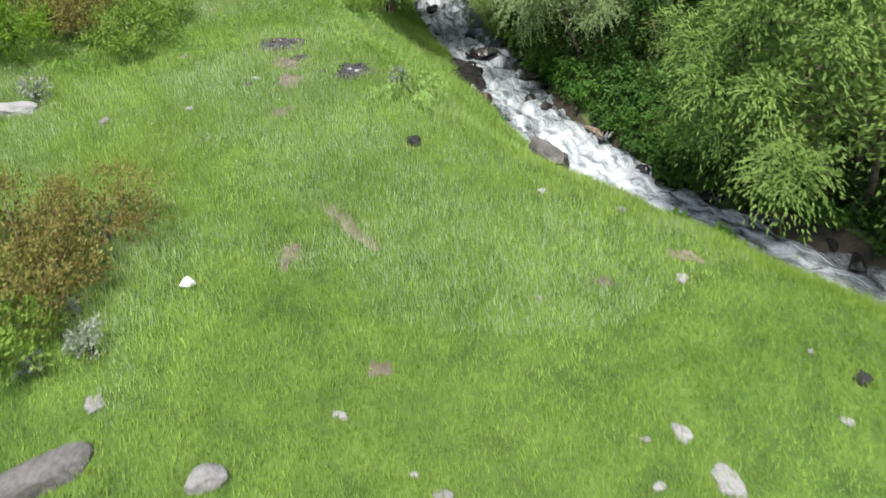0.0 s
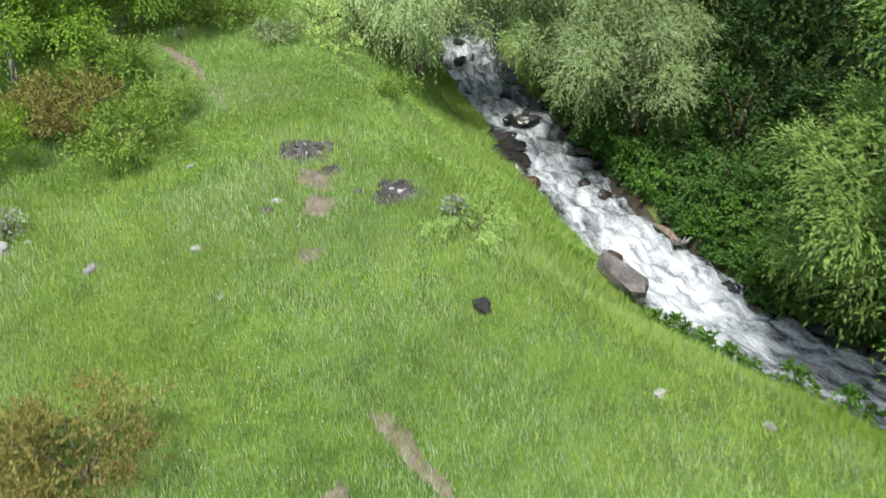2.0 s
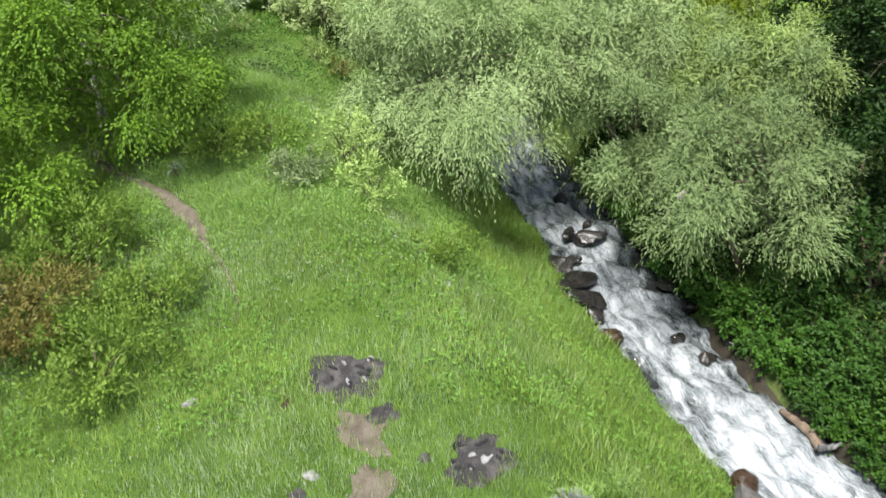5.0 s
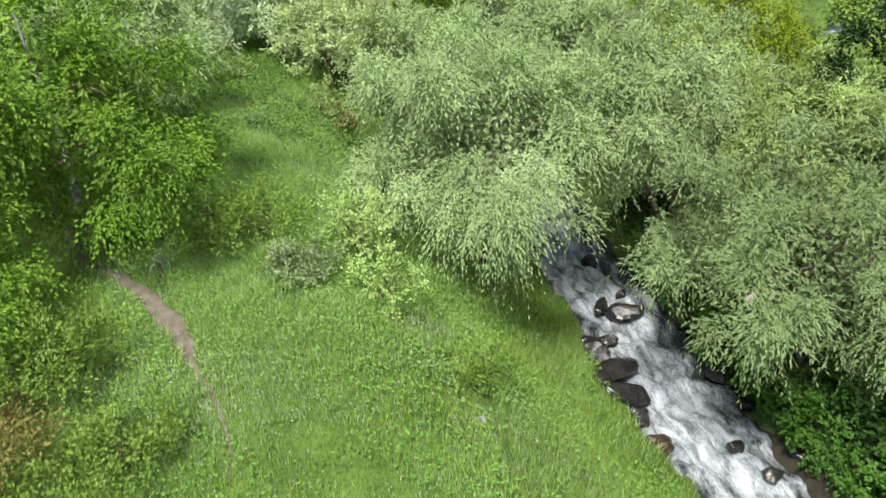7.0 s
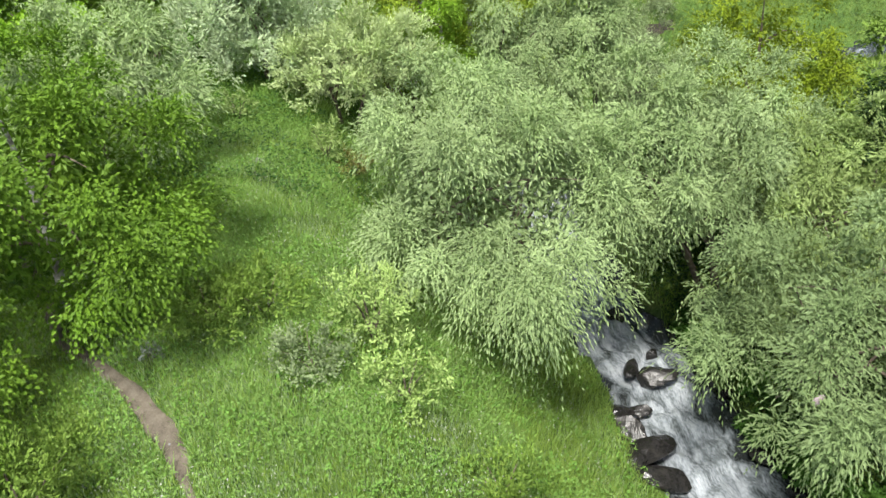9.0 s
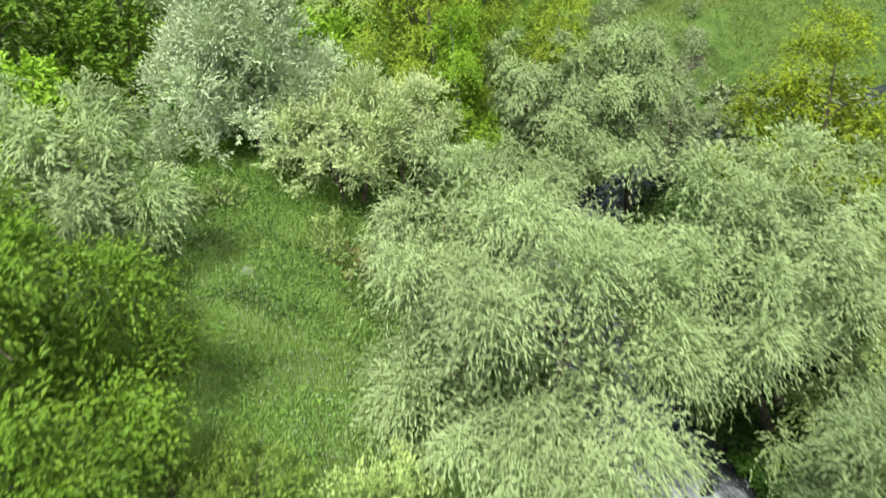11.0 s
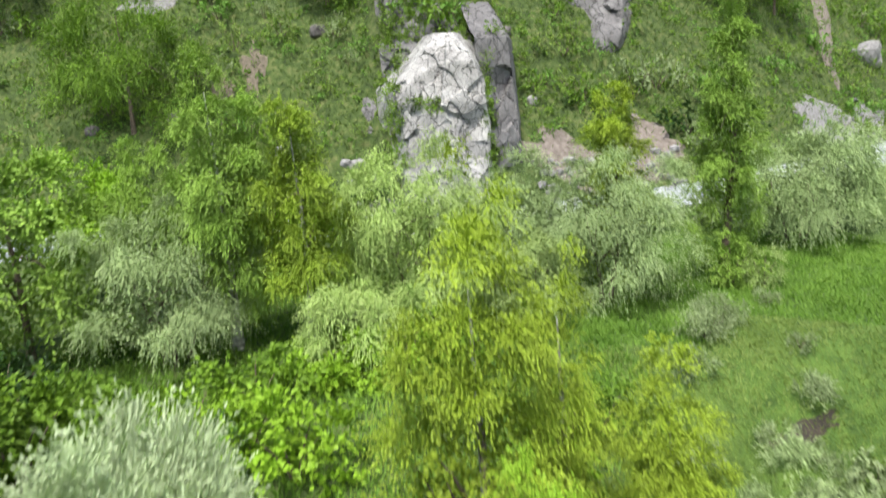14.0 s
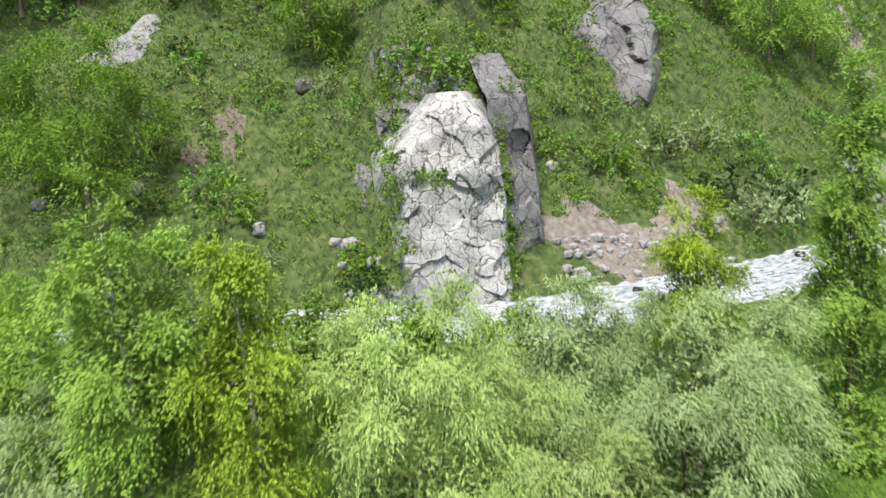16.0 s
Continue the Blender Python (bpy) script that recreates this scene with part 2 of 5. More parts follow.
def water_material():
    """Fast clear water broken by foam; the foam follows the stream's own length and breadth."""
    m, n, l, b = material("white_water", 0.12)
    uv = n.new("ShaderNodeUVMap")
    mp = n.new("ShaderNodeMapping")
    mp.inputs["Scale"].default_value = (2.3, 0.85, 1)
    l.new(uv.outputs[0], mp.inputs[0])
    t, f = noisy(n, l, 1.5, 8, mp.outputs[0]), noisy(n, l, 11.0, 6, mp.outputs[0])
    t.inputs["Distortion"].default_value = 0.7
    at = n.new("ShaderNodeAttribute")
    at.attribute_name = "foam"
    add = n.new("ShaderNodeMath")
    add.operation = "ADD"
    l.new(t.outputs[0], add.inputs[0]), l.new(at.outputs["Fac"], add.inputs[1])
    add2 = n.new("ShaderNodeMath")
    add2.operation = "MULTIPLY_ADD"
    l.new(f.outputs[0], add2.inputs[0])
    add2.inputs[1].default_value = 0.44
    l.new(add.outputs[0], add2.inputs[2])
    fac = ramp(n, l, add2.outputs[0], [(0.68, (0, 0, 0)), (0.80, (0.45, 0.45, 0.45)), (1.0, (1, 1, 1))])
    l.new(ramp(n, l, add2.outputs[0], [(0.54, (0.03, 0.034, 0.034)), (0.66, (0.16, 0.18, 0.19)), (0.82, (0.34, 0.37, 0.40)), (1.04, (0.62, 0.65, 0.68))]), b.inputs["Base Color"])
    rr = n.new("ShaderNodeMapRange")
    rr.inputs[3].default_value, rr.inputs[4].default_value = 0.1, 0.75
    l.new(fac, rr.inputs[0])
    l.new(rr.outputs[0], b.inputs["Roughness"])
    bumped(n, l, b, add2.outputs[0], 0.6, 0.1)
    return m


M_WATER = water_material()

# ---------------------------------------------------------------- mesh helpers
rng = np.random.default_rng(7)


def mesh_quads(name, v, quads, mat, smooth=False):
    me = bpy.data.meshes.new(name)
    v, q = np.asarray(v, np.float32).reshape(-1, 3), np.asarray(quads, np.int32)
    k = q.shape[1]
    me.vertices.add(len(v)), me.loops.add(q.size), me.polygons.add(len(q))
    me.vertices.foreach_set("co", v.ravel())
    me.loops.foreach_set("vertex_index", q.ravel())
    me.polygons.foreach_set("loop_start", np.arange(0, q.size, k, dtype=np.int32))
    me.polygons.foreach_set("use_smooth", np.full(len(q), smooth))
    me.materials.append(mat)
    me.update(calc_edges=True)
    return me


def part(name, me, parent=None, label=""):
    ob = new(name, me)
    ob.parent = parent
    return tagged(ob, label)


def from_bm(name, bm, mat, smooth=True):
    me = bpy.data.meshes.new(name)
    bm.to_mesh(me)
    bm.free()
    me.materials.append(mat)
    for p in me.polygons:
        p.use_smooth = smooth
    return me


def unit(a):
    return a / np.maximum(np.linalg.norm(a, axis=-1, keepdims=True), 1e-9)


def wave(p, s, seed=0.0):
    """Smooth cheap noise about -1 to 1 for rows of points."""
    p = np.asarray(p, float) * s + seed
    x, y, z = p[..., 0], p[..., 1], p[..., 2] if p.shape[-1] > 2 else 0 * p[..., 0]
    a = np.sin(1.7 * x + 2.3 * np.sin(0.9 * y + 0.4 * z)) + np.sin(2.1 * y + 1.7 * np.sin(1.3 * z + 0.7 * x) + 1.0)
    return (a + np.sin(1.9 * z + 2.0 * np.sin(1.1 * x + 0.5 * y) + 2.0)) / 3


def leaves(at, way, length, width, face=(0, 0, 0.5)):
    """One pointed four-cornered leaf at each place, along its way, its face turned partly towards face."""
    n = len(at)
    way = unit(way)
    side = unit(np.cross(way, unit(rng.normal(size=(n, 3)) + np.asarray(face, float))))
    lift = np.cross(side, way)
    L, W = (np.ones(n) * length)[:, None], (np.ones(n) * width)[:, None]
    v = np.stack([at, at + way * L * 0.45 + side * W / 2 + lift * W * 0.25, at + way * L, at + way * L * 0.45 - side * W / 2 + lift * W * 0.25], 1)
    return v.reshape(-1, 3), np.arange(4 * n).reshape(n, 4)


def tube(points, radii, sides=7):
    points = np.asarray(points, float)
    v = []
    for k, p in enumerate(points):
        d = unit(points[min(k + 1, len(points) - 1)] - points[max(k - 1, 0)])
        a = unit(np.cross(d, [0.31, 0.95, 0.05]))
        b = np.cross(d, a)
        t = np.linspace(0, 2 * np.pi, sides, endpoint=False)[:, None]
        v.append(p + radii[k] * (np.cos(t) * a + np.sin(t) * b))
    f = [[k * sides + j, k * sides + (j + 1) % sides, (k + 1) * sides + (j + 1) % sides, (k + 1) * sides + j] for k in range(len(points) - 1) for j in range(sides)]
    return np.concatenate(v), np.array(f)


# ---------------------------------------------------------------- the lie of the land
STREAM = np.array([(30, -14, -4.2), (20, 0, -2.6), (14.9, 6.5, -2.0), (12.0, 10.5, -1.6), (10.0, 13, -1.35), (7.95, 15.5, -1.15), (7.35, 17.0, -1.0), (6.95, 18.4, -0.8), (6.45, 20.5, -0.72), (6.1, 22.3, -0.62), (5.6, 24.8, -0.5), (5.5, 27.5, -0.38), (4.95, 30, -0.2), (4.6, 34, 0.15), (4.9, 37.5, 0.5), (6.5, 40, 0.75), (11, 43, 1.1), (17, 45.0, 1.6), (26, 47, 2.2), (38, 58, 3.2), (50, 82, 4.2), (60, 97, 4.5)], float)


def smooth_line(p, steps):
    out = []
    for k in range(len(p) - 1):
        a, b, c, d = p[max(k - 1, 0)], p[k], p[k + 1], p[min(k + 2, len(p) - 1)]
        for t in np.linspace(0, 1, steps, endpoint=False):
            out.append(0.5 * (2 * b + (c - a) * t + (2 * a - 5 * b + 4 * c - d) * t * t + (3 * b - a - 3 * c + d) * t ** 3))
    return np.array(out + [p[-1]])


FLOW = smooth_line(STREAM, 5)
HALF = 1.2


def to_stream(x, y):
    """Distance from the stream's middle, signed (left of the way upstream is negative), and the water's height there."""
    x, y = np.asarray(x, float), np.asarray(y, float)
    best, level, sign = np.full(x.shape, 1e9), np.zeros(x.shape), np.zeros(x.shape)
    for a, b in zip(FLOW[:-1], FLOW[1:]):
        d = b[:2] - a[:2]
        t = np.clip(((x - a[0]) * d[0] + (y - a[1]) * d[1]) / (d @ d), 0, 1)
        px, py = x - a[0] - t * d[0], y - a[1] - t * d[1]
        q = np.hypot(px, py)
        near = q < best
        best = np.where(near, q, best)
        level = np.where(near, a[2] + t * (b[2] - a[2]), level)
        sign = np.where(near, np.where(d[0] * py - d[1] * px > 0, -1, 1), sign)
    return best * sign, level


RIVER_X = [-200, -60, -6, 8, 15, 30, 55, 100, 200]
RIVER_Y = [96, 88, 85.5, 82.5, 84, 88, 102, 125, 160]
RIVER_Z = 4.5


def foot(x):
    """Where the far hillside meets the river."""
    return np.interp(x, RIVER_X, RIVER_Y)


def land(x, y):
    x, y = np.asarray(x, float), np.asarray(y, float)
    p = np.stack([x, y], -1)
    base = np.interp(y, [-60, 0, 30, 35, 45, 60, 74, 80, 300], [-8, 0, 5.0, 5.35, 5.1, 4.9, 4.9, 4.7, 4.7])
    base = base + 0.10 * wave(p, 0.45) * np.clip((y - 4) / 8, 0.3, 1) + 0.04 * wave(p, 1.6, 3)
    left = np.clip(-x - 8, 0, 60)
    base = base + 0.06 * left * np.clip((40 - y) / 20, 0, 1)
    s, level = to_stream(x, y)
    d = np.abs(s)
    # right of the stream the land climbs more slowly from a low shore
    right_of = (s > 0) & (y < 43.5)
    side = np.minimum(base - 1.6, level + 0.32 + 0.3 * np.clip(d - 1.2, 0, 1) + 0.34 * np.clip(d - 2.2, 0, 12) + 0.12 * np.clip(d - 14, 0, 80)) + 0.2 * wave(p, 0.7, 9)
    high = np.where(right_of, np.maximum(side, level + 0.25), base)
    wide = np.where(right_of, 0.6, np.clip((base - level) * np.interp(y, [9, 15, 20, 26], [1.65, 1.35, 1.3, 1.4]), 0.8, 7))
    edge = HALF - 0.3 * np.clip((14 - y) / 3, 0, 1) - 0.42 * (s > 0) * np.clip((24 - y) / 2, 0, 1) + 0.16 * wave(p, 1.3, 5)
    f = np.clip((d - edge) / wide, 0, 1)
    f = np.where(f > 0, 0.12 + 0.88 * (0.55 * f + 0.45 * f * f * (3 - 2 * f)), 0)
    z = (level - 0.45) * (1 - f) + high * f
    # river and far hill
    yb = foot(x)
    r = y - yb
    z = np.where(r > -9, np.where(r < 0, z + (RIVER_Z - 0.6 - z) * np.clip((r + 9) / 1.5, 0, 1), z), z)
    r = np.where(r > 0, r + 5.0 * np.exp(-(((x - 5.6) / 4.4) ** 4)) * np.clip((r - 1.5) / 2.5, 0, 1), r)
    hill = RIVER_Z - 0.5 + np.where(r < 28, 1.08 * r, 30.2 + 0.78 * (r - 28))
    hill = np.minimum(hill, 150 + 0.05 * r) + (1.1 * wave(p, 0.16, 2) + 0.45 * wave(p, 0.55, 4)) * np.clip(r / 4, 0, 1)
    return np.where(r > 0, hill, z)


def ground_z(x, y):
    return float(land(np.array([x]), np.array([y]))[0])


def build_ground():
    gx = np.concatenate([np.linspace(-900, -70, 12), np.linspace(-60, -16, 34), np.arange(-14.5, 17, 0.31), np.linspace(17.6, 70, 58), np.linspace(85, 900, 14)])
    gy = np.concatenate([np.linspace(-700, -40, 8), np.linspace(-30, 0, 24), np.arange(0.4, 50, 0.31), np.arange(50.5, 74, 0.6), np.arange(74.3, 130, 0.65), np.linspace(132, 240, 50), np.linspace(260, 1200, 10)])
    X, Y = np.meshgrid(gx, gy)
    Z = land(X.ravel(), Y.ravel())
    nx, ny = len(gx), len(gy)
    i = (np.arange(ny - 1)[:, None] * nx + np.arange(nx - 1)).ravel()
    me = mesh_quads("ground", np.stack([X.ravel(), Y.ravel(), Z], 1), np.stack([i, i + 1, i + nx + 1, i + nx], 1), M_GROUND, True)
    a = me.attributes.new("wild_shade", "FLOAT", "POINT")
    far = np.clip((Y.ravel() - foot(X.ravel()) + 3) / 2.5, 0, 1)
    grove = 0.75 * np.clip((Y.ravel() - 37) / 3, 0, 1) * np.clip((8 - X.ravel()) / 3, 0, 1)
    s, _ = to_stream(X.ravel(), Y.ravel())
    # the mask also darkens the ground beyond the stream, painting in tree shade
    shore = 0.9 * np.clip((s - 0.8) * 3, 0, 1) * (Y.ravel() < 43) * np.clip((14 - s) / 4, 0, 1)
    a.data.foreach_set("value", np.maximum(np.maximum(far, grove), shore).astype(np.float32))
    return tagged(new("ground", me), "green meadow, stream banks and steep far hillside", "ground", kind="structure")


ground = build_ground()


def water_strip(name, line, half, label, across=16, rough=0.1, foam=lambda k, u: 0):
    v, uv, fo = [], [], []
    along = 0.0
    for k, p in enumerate(line):
        d = unit(line[min(k + 1, len(line) - 1)] - line[max(k - 1, 0)])
        s = np.array([d[1], -d[0], 0])
        along += np.linalg.norm(p - line[max(k - 1, 0)])
        for u in np.linspace(-1, 1, across + 1):
            q = p + s * u * half
            h = rough * (wave(np.array([q * (1, 1, 0)]), 2.3, 1)[0] + 0.7 * wave(np.array([q * (1, 1, 0)]), 5.1, 4)[0])
            v.append(q + (0, 0, h))
            uv.append((u * half, along))
            fo.append(foam(p, u))
    w = across + 1
    i = (np.arange(len(line) - 1)[:, None] * w + np.arange(across)).ravel()
    me = mesh_quads(name, v, np.stack([i, i + 1, i + w + 1, i + w], 1), M_WATER, True)
    layer = me.uv_layers.new(name="UVMap")
    idx = np.zeros(len(me.loops), np.int32)
    me.loops.foreach_get("vertex_index", idx)
    layer.data.foreach_set("uv", np.array(uv, np.float32)[idx].ravel())
    a = me.attributes.new("foam", "FLOAT", "POINT")
    a.data.foreach_set("value", np.array(fo, np.float32))
    return tagged(new(name, me), label, "water", kind="structure")


def stream_foam(p, u):
    y = p[1]
    f = np.interp(y, [8, 13, 15.5, 16.5, 19.3, 20.5, 24, 26, 28, 34, 37, 39.5, 41], [0.0, 0.0, 0.05, 0.16, 0.15, 0.04, 0.06, 0.02, 0.05, -0.01, 0.02, -0.04, -0.16])
    return f - 0.4 * abs(u + 0.03) ** 4 - 0.4 * max(u - 0.25, 0) - 0.25 * max(-u - 0.4, 0)


FINE = smooth_line(STREAM, 26)
water_strip("stream_water", FINE, HALF + 0.65, "fast shallow stream with white foam over dark stones", 22, 0.13, stream_foam)
RIVER = smooth_line(np.array([(x, foot(x) - 4.4, RIVER_Z) for x in (-200, -120, -60, -30, -6, 2, 8, 15, 22, 30, 42, 55, 80, 120, 200)], float), 10)
water_strip("river_water", RIVER, 4.6, "milky white mountain river below the cliff", 18, 0.12, lambda p, u: 0.1)

# ---------------------------------------------------------------- trees and shrubs
LEAF = {  # bough breadth, leaves, strand length, leaf length, leaf width, droop, lift
    "plume": (0.43, 3500, 0.95, 0.13, 0.033, 0.6, 0.6),
    "weep_plume": (0.44, 3500, 1.0, 0.13, 0.032, 0.75, 0.7),
    "silver": (0.30, 3300, 1.0, 0.12, 0.046, -0.2, 0.4),
    "birch": (0.40, 2600, 0.95, 0.085, 0.055, 0.55, 0.3),
    "broad": (0.40, 1900, 0.95, 0.125, 0.095, 0.35, 0.4),
    "shrub": (0.36, 2500, 1.0, 0.09, 0.05, -0.1, 0.6),
}


def crown_mesh(name, style, r, h, mat, density=1.0, cone=0.0, size=1.0, per=8):
    """A crown of overlapping boughs over its outside, each a dome of leafy strands, and looser, darker-tinted leaves
    within.
    """
    broad, amount, long, ll, lw, droop, lift = LEAF[style]
    if r < 1.7:
        ll, lw = ll * 0.8, lw * 0.85
    half = h / 2
    rc = min(broad * r ** 0.62 * max(1.0, size) ** 1.3, 0.5 * r)
    area = 12.57 * ((r ** 3.2 + 2 * (r * half) ** 1.6) / 3) ** 0.625
    K = int(np.clip(0.78 * area / (3.14 * rc * rc), 9, 130))
    k = np.arange(K) + 0.5
    up = 1 - (1.74 if half < 1.35 * r else 1.92) * k / K
    turn = k * 2.39996 + rng.uniform(0, 6.3)
    flat = np.sqrt(1 - np.where(up < 0, 0.5, 1.0) * up ** 2)
    out = unit(np.stack([np.cos(turn) * flat, np.sin(turn) * flat, up], 1) + rng.normal(size=(K, 3)) * 0.22)
    tip = out * rng.uniform(0.68, 1.12, (K, 1))
    tip[:, :2] *= 1 - cone * np.clip(tip[:, 2:3] * 0.6 + 0.45, 0, 1.1)
    wide = rc * rng.uniform(0.7, 1.4, K)
    heart = tip * (r, r, half) - out * wide[:, None] * 0.42
    total = int(amount * r * max(r, half) * density / size ** 2)
    n = max(total // per, K)
    w = wide ** 2 * np.where(out[:, 2] < -0.3, 0.75, 1.0)
    j = rng.choice(K, n, p=w / w.sum())
    way = unit(rng.normal(size=(n, 3)) * 0.95 + out[j] * 0.75 + (0, 0, lift))
    L = (wide[j] * long * (0.62 + 0.3 * rng.random(n) + 0.35 * rng.random(n) ** 5))[:, None]
    start = heart[j] + rng.normal(size=(n, 3)) * wide[j][:, None] * 0.16
    t = np.tile(0.22 + 0.78 * (np.arange(per) + 0.4) / per, n)[:, None]
    W, R = np.repeat(way, per, 0), np.repeat(L, per, 0)
    drop = np.array([0, 0, 1]) * droop
    at = np.repeat(start, per, 0) + W * R * t - drop * R * t ** 2 * 0.8 + rng.normal(size=(n * per, 3)) * 0.028 * size
    aim = unit(W - drop * 1.6 * t + rng.normal(size=at.shape) * 0.3)
    face = np.repeat(unit(way * 0.9 + out[j] * 0.3 + (0, 0, 0.4)), per, 0)
    v1, f1 = leaves(at, aim, ll * size * rng.uniform(0.7, 1.3, len(at)), lw * size * rng.uniform(0.7, 1.25, len(at)), face * 6.0)
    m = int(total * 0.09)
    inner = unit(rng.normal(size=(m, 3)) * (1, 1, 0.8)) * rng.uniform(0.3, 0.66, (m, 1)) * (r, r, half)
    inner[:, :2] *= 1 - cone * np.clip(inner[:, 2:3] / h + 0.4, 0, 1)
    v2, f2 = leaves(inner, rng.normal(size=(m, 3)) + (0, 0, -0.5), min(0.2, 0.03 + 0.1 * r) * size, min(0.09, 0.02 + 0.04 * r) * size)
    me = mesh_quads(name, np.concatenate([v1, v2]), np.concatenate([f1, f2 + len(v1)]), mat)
    tone = me.attributes.new("bough", "FLOAT", "FACE")
    # boughs vary at random; inner leaves all get the darkest tone, deepening the crown's shade
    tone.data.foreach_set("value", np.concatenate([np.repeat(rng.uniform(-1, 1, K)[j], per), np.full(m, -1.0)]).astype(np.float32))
    return me


def tree(name, style, x, y, top, r, mat, label, category="tree", low=None, bark=None, density=1.0, cone=0.0, base=None, size=1.0, stems=1, group=""):
    """A tree with a tapered trunk, limbs and a crown. top, low: heights of the crown's ends above datum."""
    bx, by = base or (x, y)
    gz = ground_z(bx, by)
    low = gz - 0.14 * (top - gz) - 0.3 if low is None else low
    h = top - low
    root = new(name)
    root.location = (bx, by, gz - 0.08)
    tagged(root, label, category, group)
    off = np.array([x - bx, y - by, 0.0])
    mid = off + (0, 0, (top + low) / 2 - gz + 0.08)
    bark = bark or M_BARK
    rad = 0.03 + 0.012 * (top - gz) / max(1, stems ** 0.5)
    for s in range(stems):
        a = 2 * np.pi * s / stems + 0.7
        foot_at = np.array([np.cos(a), np.sin(a), 0]) * (0.16 * stems if stems > 1 else 0)
        tip = mid + np.array([np.cos(a) * r * 0.45, np.sin(a) * r * 0.45, h * 0.18]) if stems > 1 else mid + (0, 0, h * 0.36)
        ts = np.linspace(0, 1, 8)
        pts = [foot_at * (1 - t) + (tip - 0) * t + np.array([np.sin(3 * t + s), np.cos(2.6 * t + 2 * s), 0]) * 0.12 * np.sin(np.pi * t) for t in ts]
        rr = [max(rad * (1.25 - 1.15 * t), 0.012) for t in ts]
        rr[0] *= 1.3
        v, f = tube(pts, rr, 8)
        trunk = part("trunk", mesh_quads("trunk", v, f, bark, True), root)
        for b in range(5 if stems == 1 else 3):
            t0 = rng.uniform(0.35, 0.85)
            p0 = np.array(pts[int(t0 * 7)])
            g = rng.uniform(0, 6.28)
            e = mid + np.array([np.cos(g) * r * 0.55, np.sin(g) * r * 0.55, h * rng.uniform(-0.15, 0.2)])
            q = [p0 + (e - p0) * u + np.array([0, 0, 0.22 * r]) * np.sin(np.pi * u) * 0.5 for u in np.linspace(0, 1, 5)]
            v, f = tube(q, [rad * 0.42 * (1.05 - u) + 0.008 for u in np.linspace(0, 1, 5)], 5)
            part("limb", mesh_quads("limb", v, f, M_BARK, True), trunk)
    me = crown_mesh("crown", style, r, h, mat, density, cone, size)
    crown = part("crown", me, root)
    crown.location = mid
    return root


def shrub(name, style, x, y, r, h, mat, label, density=1.0, size=1.0, group="", category="shrub", sunk=0.1):
    gz = ground_z(x, y)
    root = new(name)
    root.location = (x, y, gz - 0.03)
    tagged(root, label, category, group)
    for s in range(4):
        a = 1.6 * s + rng.uniform(0, 1)
        e = np.array([np.cos(a) * r * 0.6, np.sin(a) * r * 0.6, h * 0.75])
        v, f = tube([e * u + np.array([0, 0, 0.1 * h]) * np.sin(np.pi * u) for u in np.linspace(0, 1, 5)], [0.02 * (1.1 - u) * max(1, h) for u in np.linspace(0, 1, 5)], 5)
        part("stem", mesh_quads("stem", v, f, M_BARK, True), root)
    me = crown_mesh("foliage", style, r, h * 1.1, mat, density, 0, size)
    o = part("foliage", me, root)
    o.location = (0, 0, h * (0.5 - sunk * 0.5))
    return root


WG = "willows along the stream"
tree("willow_tree", "plume", 10.6, 12.6, 7.3, 3.7, M_WILLOW_GREEN, "full light green willow overhanging the stream", low=-0.7, base=(12.6, 13.6), group=WG, stems=3)
tree("willow_tree", "plume", 7.6, 23.5, 6.3, 2.9, M_WILLOW_DULL, "broad grey-green willow leaning over the stream", low=0.4, base=(9.0, 23.8), group=WG, stems=3, size=0.86, density=0.85)
tree("willow_tree", "weep_plume", 1.5, 27.7, 7.8, 3.4, M_WILLOW, "large pale willow with drooping boughs on the bank", low=1.3, base=(1.6, 28.2), group=WG, stems=3, size=0.86)
tree("willow_tree", "plume", 1.2, 31.2, 7.5, 2.4, M_WILLOW, "pale willow close behind a larger one", low=2.8, group=WG, stems=2, size=0.95)
tree("willow_tree", "plume", 5.6, 28.9, 7.8, 2.9, M_WILLOW, "pale willow arching over the stream", low=1.6, base=(7.8, 29.4), group=WG, stems=2, size=0.86)
tree("willow_tree", "plume", 8.6, 30.6, 7.0, 1.9, M_WILLOW, "pale upright willow beyond the stream", low=1.6, group=WG, stems=2, size=0.9)
tree("willow_tree", "plume", 9.9, 27.6, 6.2, 2.8, M_WILLOW_YELLOW, "yellowish green willow beyond the stream", low=0.8, group=WG, stems=2)
tree("willow_tree", "plume", -7.0, 31.3, 9.4, 2.4, M_WILLOW, "grey-green willow at the meadow's edge", low=5.2, group=WG, stems=2)
tree("birch_tree", "birch", -7.1, 26.3, 9.8, 3.3, M_BIRCH, "bright green birch at the meadow's edge", low=3.5, bark=M_BIRCH_BARK, density=1.55)
tree("birch_tree", "birch", -9.0, 22.5, 7.4, 2.3, M_BIRCH, "bright green birch over the path", low=3.8, bark=M_BIRCH_BARK)
tree("silver_poplar", "silver", -4.1, 37.3, 10.8, 3.3, M_SILVER, "silvery white-leaved tree, pointed, dense", low=4.6, cone=0.62, density=1.15)
tree("olive_willow", "silver", -1.6, 35.6, 7.5, 2.0, M_CREAM, "cream-green leafy small tree beside the stream", stems=2, density=1.1, low=4.6)
tree("olive_willow", "silver", 0.1, 36.4, 7.4, 1.4, M_CREAM, "smaller cream-green tree close beside another", stems=2, density=1.1, low=4.6)
